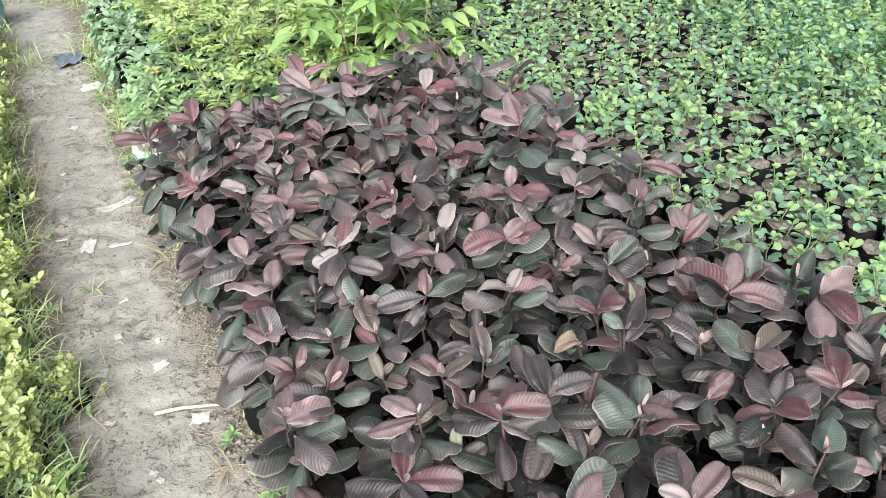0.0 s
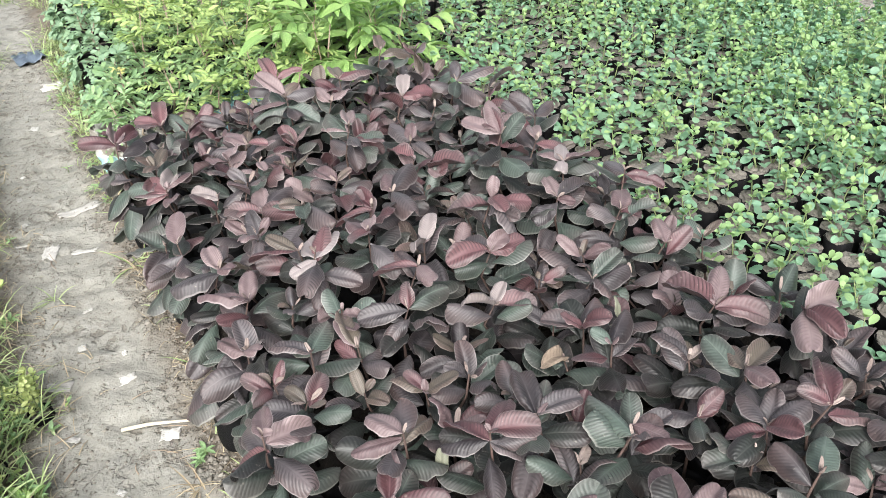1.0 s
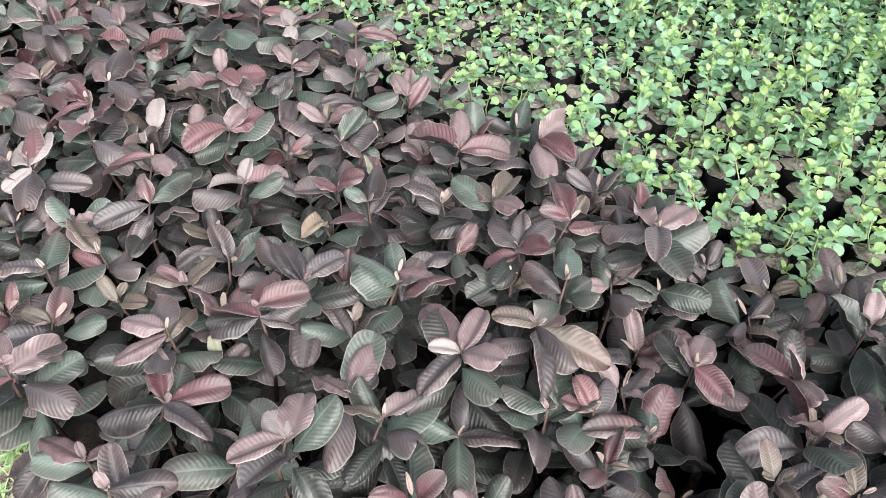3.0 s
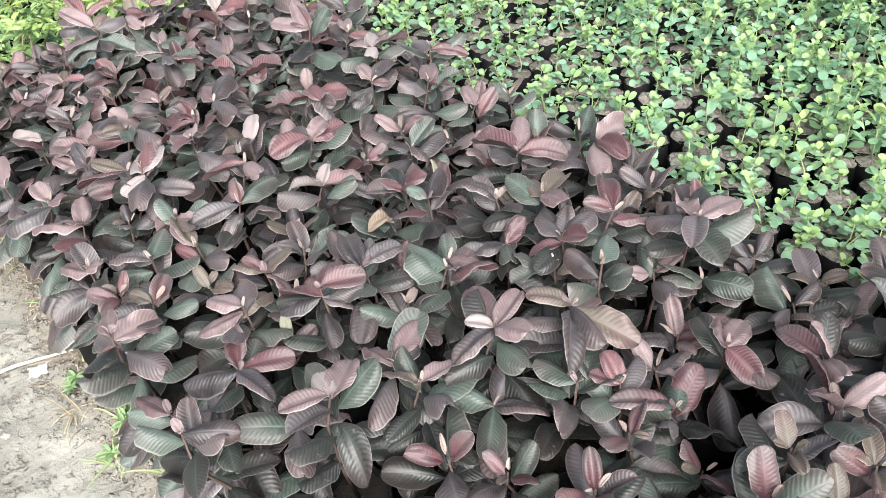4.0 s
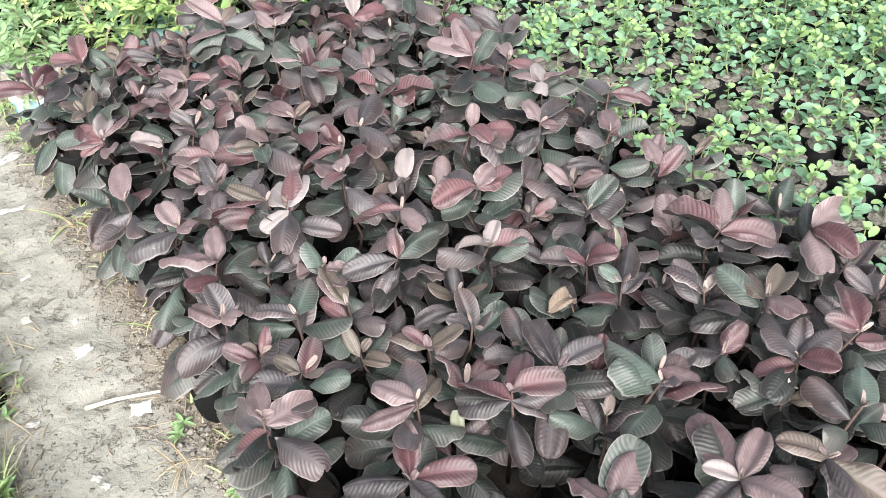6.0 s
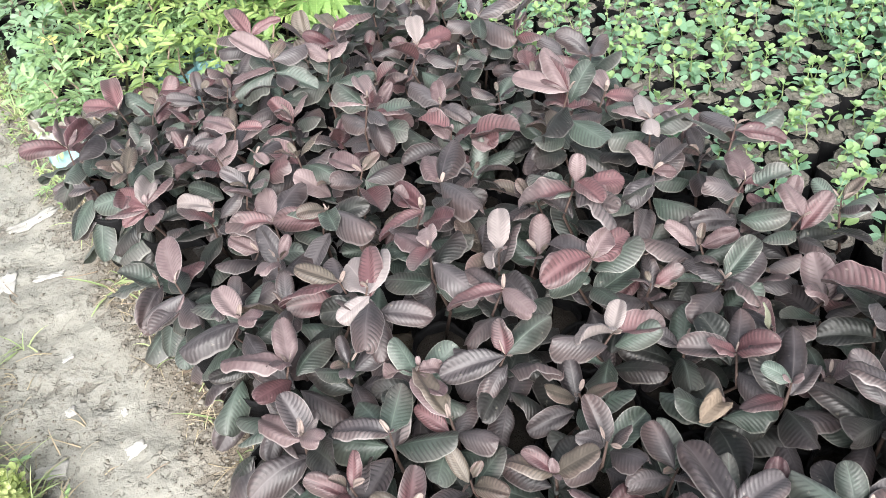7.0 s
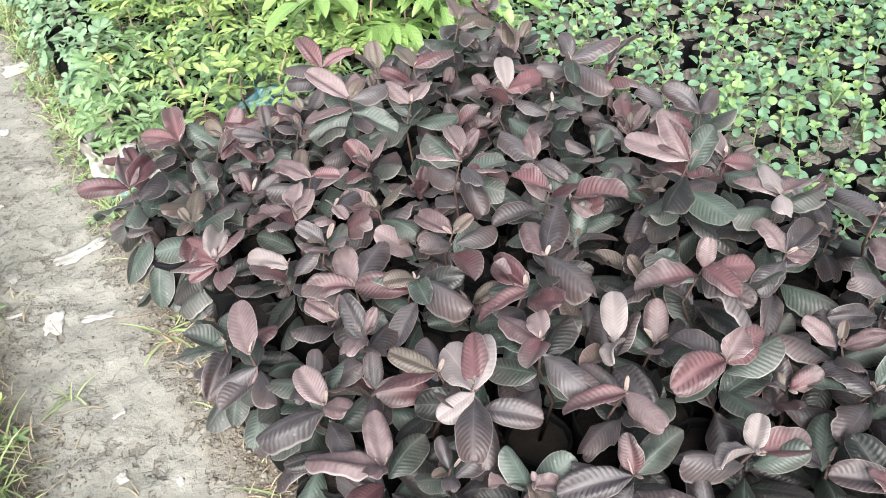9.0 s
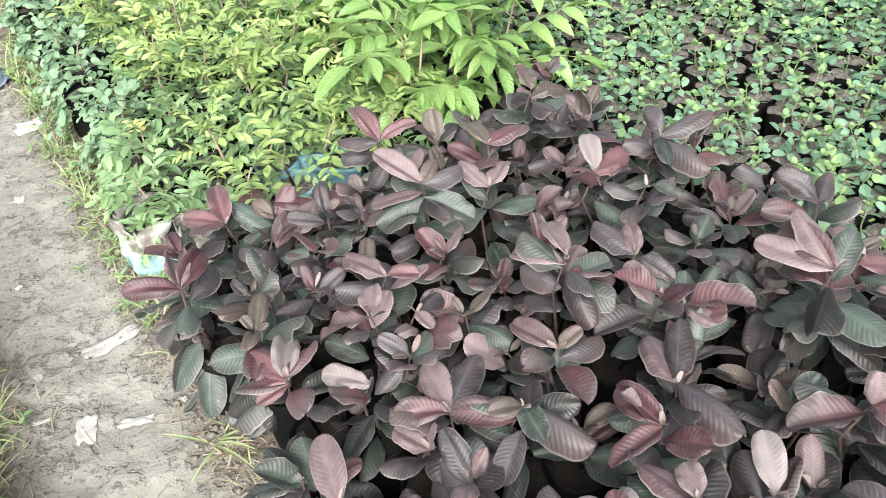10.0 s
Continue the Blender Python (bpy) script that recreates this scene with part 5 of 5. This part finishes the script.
for gx, gy, gn in ((1.86, 1.60, 9), (2.13, 0.92, 5), (2.30, 1.26, 6), (2.02, 0.70, 5), (2.6, 1.9, 6), (1.72, 2.5, 5), (2.3, 2.9, 6)):
    tuft(gx, gy, rw, "tall tuft of grass among the seedlings", gn, 0.28, 0.46, GRASS, 0.007)


def weed(x, y, r, size, n, mat):
    base = thing("weed", Matrix.Translation((x, y, ground_height(x, y) - 0.003)), "small broad-leaved green weed growing in the mud", "weed")
    part("stem", tube("stem", [(0, 0, 0), (0.002, 0, 0.02 * size), (0, 0.002, 0.045 * size)], [0.002, 0.002, 0.0012], STEM_GREEN, 5), base)
    me = [single(leaf_grid(0.06 * size, 0.024 * size, 8, 4, 0.5, 0.8, r.uniform(0.3, 0.9), 0.3, 0.02, 0, r, True), "weed_leaf", mat) for _ in range(2)]
    for i in range(n):
        part("leaf", r.choice(me), base, swing((0, 0, 0.042 * size - 0.004 * (i // 3)), 360 * i / n * 1.6 + r.uniform(-12, 12), r.uniform(5, 35), 0, r.uniform(0.7, 1.1)))
    return base


weed(-0.39, 1.30, rw, 1.0, 6, BROAD_GREEN)
for wx, wy in ((0.02, 1.01), (0.05, 0.94), (0.0, 1.27), (-0.02, 1.25), (0.04, 1.05), (0.06, 1.03), (0.055, 1.08), (0.03, 1.035), (-0.03, 0.98), (-0.36, 2.05), (-0.38, 2.9), (0.06, 2.9), (0.05, 3.5), (-0.35, 3.6)):
    weed(wx, wy, rw, rw.uniform(0.4, 0.6), 8, SAP_GREEN)


def scrap(x, y, w, d, turn, r, label, mat=PAPER, name="paper_scrap", puff=0.006, jag=0.45):
    """A torn, crumpled sheet lying on the mud."""
    nu, nv = 10, 8
    v, f = [], []
    ox, oy = r.uniform(0, 50), r.uniform(0, 50)
    for lift in (0, 1):
        for j in range(nv + 1):
            for i in range(nu + 1):
                s, t = 2 * i / nu - 1, 2 * j / nv - 1
                k = 1 + jag * noise.noise(Vector((s * 2.6 + ox, t * 2.6 + oy, 0)))
                px, py = s * w / 2 * k, t * d / 2 * (1 + jag * noise.noise(Vector((s * 2.6 + oy, t * 2.6 + ox, 3))))
                c, q = math.cos(radians(turn)), math.sin(radians(turn))
                gx, gy = x + px * c - py * q, y + px * q + py * c
                h = puff * (0.5 + noise.noise(Vector((s * 2.5 + ox, t * 2.5, 7)))) * (1 - 0.5 * max(abs(s), abs(t)))
                v.append((gx, gy, ground_height(gx, gy) + 0.001 + max(0, h) + 0.0012 * lift))
    n = (nu + 1) * (nv + 1)
    for j in range(nv):
        for i in range(nu):
            a = j * (nu + 1) + i
            f.append((a, a + nu + 1, a + nu + 2, a + 1))
            f.append((n + a, n + a + 1, n + a + nu + 2, n + a + nu + 1))
    rimv = [i for i in range(nu + 1)] + [j * (nu + 1) + nu for j in range(1, nv + 1)] + [nv * (nu + 1) + i for i in range(nu - 1, -1, -1)] + [j * (nu + 1) for j in range(nv - 1, 0, -1)]
    for a, b in zip(rimv, rimv[1:] + rimv[:1]):
        f.append((a, b, n + b, n + a))
    me = bpy.data.meshes.new(name)
    me.from_pydata(v, [], f)
    me.polygons.foreach_set("use_smooth", [True] * len(f))
    me.materials.append(mat)
    return tagged(new(name, me), label, "litter")


scrap(-0.086, 2.636, 0.145, 0.050, 1, rw, "long torn white paper scrap on muddy path")
scrap(-0.213, 2.386, 0.044, 0.078, -13, rw, "squarish crumpled white paper scrap on mud")
scrap(-0.112, 2.343, 0.080, 0.026, -28, rw, "narrow white paper scrap on mud")
scrap(-0.293, 2.462, 0.036, 0.012, -10, rw, "thin white paper sliver on mud")
scrap(-0.015, 3.92, 0.10, 0.085, -15, rw, "crumpled white paper by the bed edge")
scrap(-0.277, 1.692, 0.062, 0.034, -20, rw, "crumpled clear plastic scrap beside the grass")
scrap(-0.060, 1.375, 0.048, 0.036, -15, rw, "small pale leaf scrap under a stalk")
for px, py, s in ((-0.112, 1.63, 0.030), (-0.199, 1.827, 0.022), (-0.158, 2.003, 0.020), (-0.269, 2.814, 0.02), (-0.272, 1.483, 0.020), (-0.20, 1.25, 0.016), (0.0, 2.33, 0.012),
                  (-0.15, 3.45, 0.03), (-0.19, 1.22, 0.014), (-0.24, 3.0, 0.014), (-0.1, 1.75, 0.013), (-0.27, 2.62, 0.02)):
    scrap(px, py, s * 1.4, s, rw.uniform(0, 180), rw, "tiny white litter flake on muddy path")
scrap(-0.07, 4.38, 0.15, 0.17, 10, rw, "crumpled slate-blue plastic bag on path", BAG_NAVY, "plastic_bag", 0.05, 0.12)


def lying(points, radius, mat, label, category, name):
    pts = [(x, y, ground_height(x, y) + radius * 0.7 + lift) for x, y, lift in points]
    n = len(pts)
    ob = new(name, tube(name, pts, [radius * (1 - 0.5 * i / (n - 1)) for i in range(n)], mat, 6))
    return tagged(ob, label, category)


PALE = plain_material("pale_stalk", (0.50, 0.44, 0.32), (0.80, 0.75, 0.62), 0.7, 0.3, 50)
lying([(-0.163, 1.454, 0.002), (-0.10, 1.430, 0.004), (-0.03, 1.398, 0.006), (0.032, 1.368, 0.008)], 0.0055, PALE, "pale dry stalk lying on muddy path", "stalk", "dry_stalk")
for k in range(46):
    x0, y0 = rw.choice((rw.gauss(0.02, 0.03), rw.gauss(-0.33, 0.03), rw.uniform(-0.30, 0.02))), rw.choice((rw.uniform(1.0, 1.6), rw.uniform(1.6, 3.0)))
    a, L = rw.uniform(0, 6.28), rw.uniform(0.03, 0.10)
    pts = [(x0 + math.cos(a) * L * q + 0.008 * math.sin(2.5 * q + k), y0 + math.sin(a) * L * q + 0.006 * math.cos(2 * q + k), 0.001 + 0.004 * math.sin(3 * q)) for q in (0, .25, .5, .75, 1)]
    lying(pts, rw.uniform(0.0009, 0.0019), rw.choice((STRAW, STEM_WOOD, STEM_WOOD)), "thin dry twig lying on the mud", "twig", "twig")


def build_clods():
    r = random.Random(67)
    g = Geo()
    for _ in range(7000):
        side = r.random()
        x = r.gauss(0.03, 0.04) if side < 0.50 else r.gauss(-0.33, 0.05) if side < 0.82 else r.uniform(-0.34, 0.05)
        y = r.uniform(0.7, 4.6)
        s = (r.uniform(0.0016, 0.0045) if r.random() < 0.92 else r.uniform(0.0045, 0.009)) * (1.35 if side < 0.45 else 1.0)
        z = ground_height(x, y)
        v = []
        for i, (a, b, c) in enumerate(((1, 0, 0), (-1, 0, 0), (0, 1, 0), (0, -1, 0), (0, 0, 1), (0, 0, -1))):
            k = s * r.uniform(0.6, 1.3)
            v.append((x + a * k + r.uniform(-.3, .3) * s, y + b * k, z + s * 0.2 + c * k * 0.7))
        f = [(0, 2, 4), (2, 1, 4), (1, 3, 4), (3, 0, 4), (2, 0, 5), (1, 2, 5), (3, 1, 5), (0, 3, 5)]
        g.put(v, f, [(0.5, 0.5)] * 6)
    tagged(new("mud_clods", g.mesh("mud_clods", [CLOD])), "crumbs and clods of dry mud", "mud", kind="stuff")


build_clods()


# ---- dead leaves on the ground and in the bed ----
def fallen(x, y, z, r):
    ob = new("dead_leaf", r.choice(GUAVA_LEAVES["dry"]))
    ob.matrix_basis = swing((x, y, z), r.uniform(0, 360), r.uniform(-8, 8), r.uniform(-25, 25), r.uniform(0.6, 0.9))
    return tagged(ob, "curled dry brown fallen leaf", "leaf")


for fx, fy in ((0.10, 1.75), (0.09, 1.25)):
    fallen(fx, fy, ground_height(fx, fy) + 0.006, rw)


# ---- grow sacks and mud strip at the far side ----
def sack(x, y, rad, h, r):
    g = Geo()
    v, f, uv = [], [], []
    sides, rings = 28, 14
    ox = r.uniform(0, 50)
    for i in range(rings + 1):
        t = i / rings
        prof = math.sin(math.pi * min(1, 0.16 + 0.70 * t)) ** 0.4
        for j in range(sides):
            a = 6.2832 * j / sides
            k = 1 + 0.16 * noise.noise(Vector((math.cos(a) * 1.4 + ox, math.sin(a) * 1.4, t * 2))) + 0.12 * noise.noise(Vector((math.cos(a) * 5 + ox, math.sin(a) * 5, t * 7)))
            v.append((rad * prof * k * math.cos(a), rad * prof * k * math.sin(a), h * t))
            uv.append((j / sides, t))
    for i in range(rings):
        for j in range(sides):
            a, b = i * sides + j, i * sides + (j + 1) % sides
            f.append((a, b, b + sides, a + sides))
    f.append(tuple(range(sides))[::-1])
    f.append(tuple(range(rings * sides, (rings + 1) * sides)))
    g.put(v, f, uv)
    ob = new("sack", g.mesh("sack", [BAG_GREY]))
    ob.location = (x, y, ground_height(x, y) - 0.01)
    return tagged(ob, "bulging dusty grey plastic sack standing on mud", "sack", "sacks beyond the beds")


ra = random.Random(71)
for i in range(9):
    sack(4.50 + 0.05 * math.sin(i * 2.1), 1.55 + 0.27 * i, ra.uniform(0.155, 0.175), ra.uniform(0.34, 0.42), ra)

ob = sack(-0.46, 5.25, 0.13, 0.28, ra)
ob.name = "bag"
ob.data.materials[0] = BAG_TEAL
tagged(ob, "bulging teal plastic bag standing in grass", "bag", "")
del ob["group"]
sapling(3.46, 1.98, 0.36, "dark", "black", random.Random(77))
sapling(3.52, 1.80, 0.34, "dark", "black", random.Random(78))
scrap(3.44, 1.80, 0.10, 0.08, 30, rw, "white plastic scrap beside the seedlings")
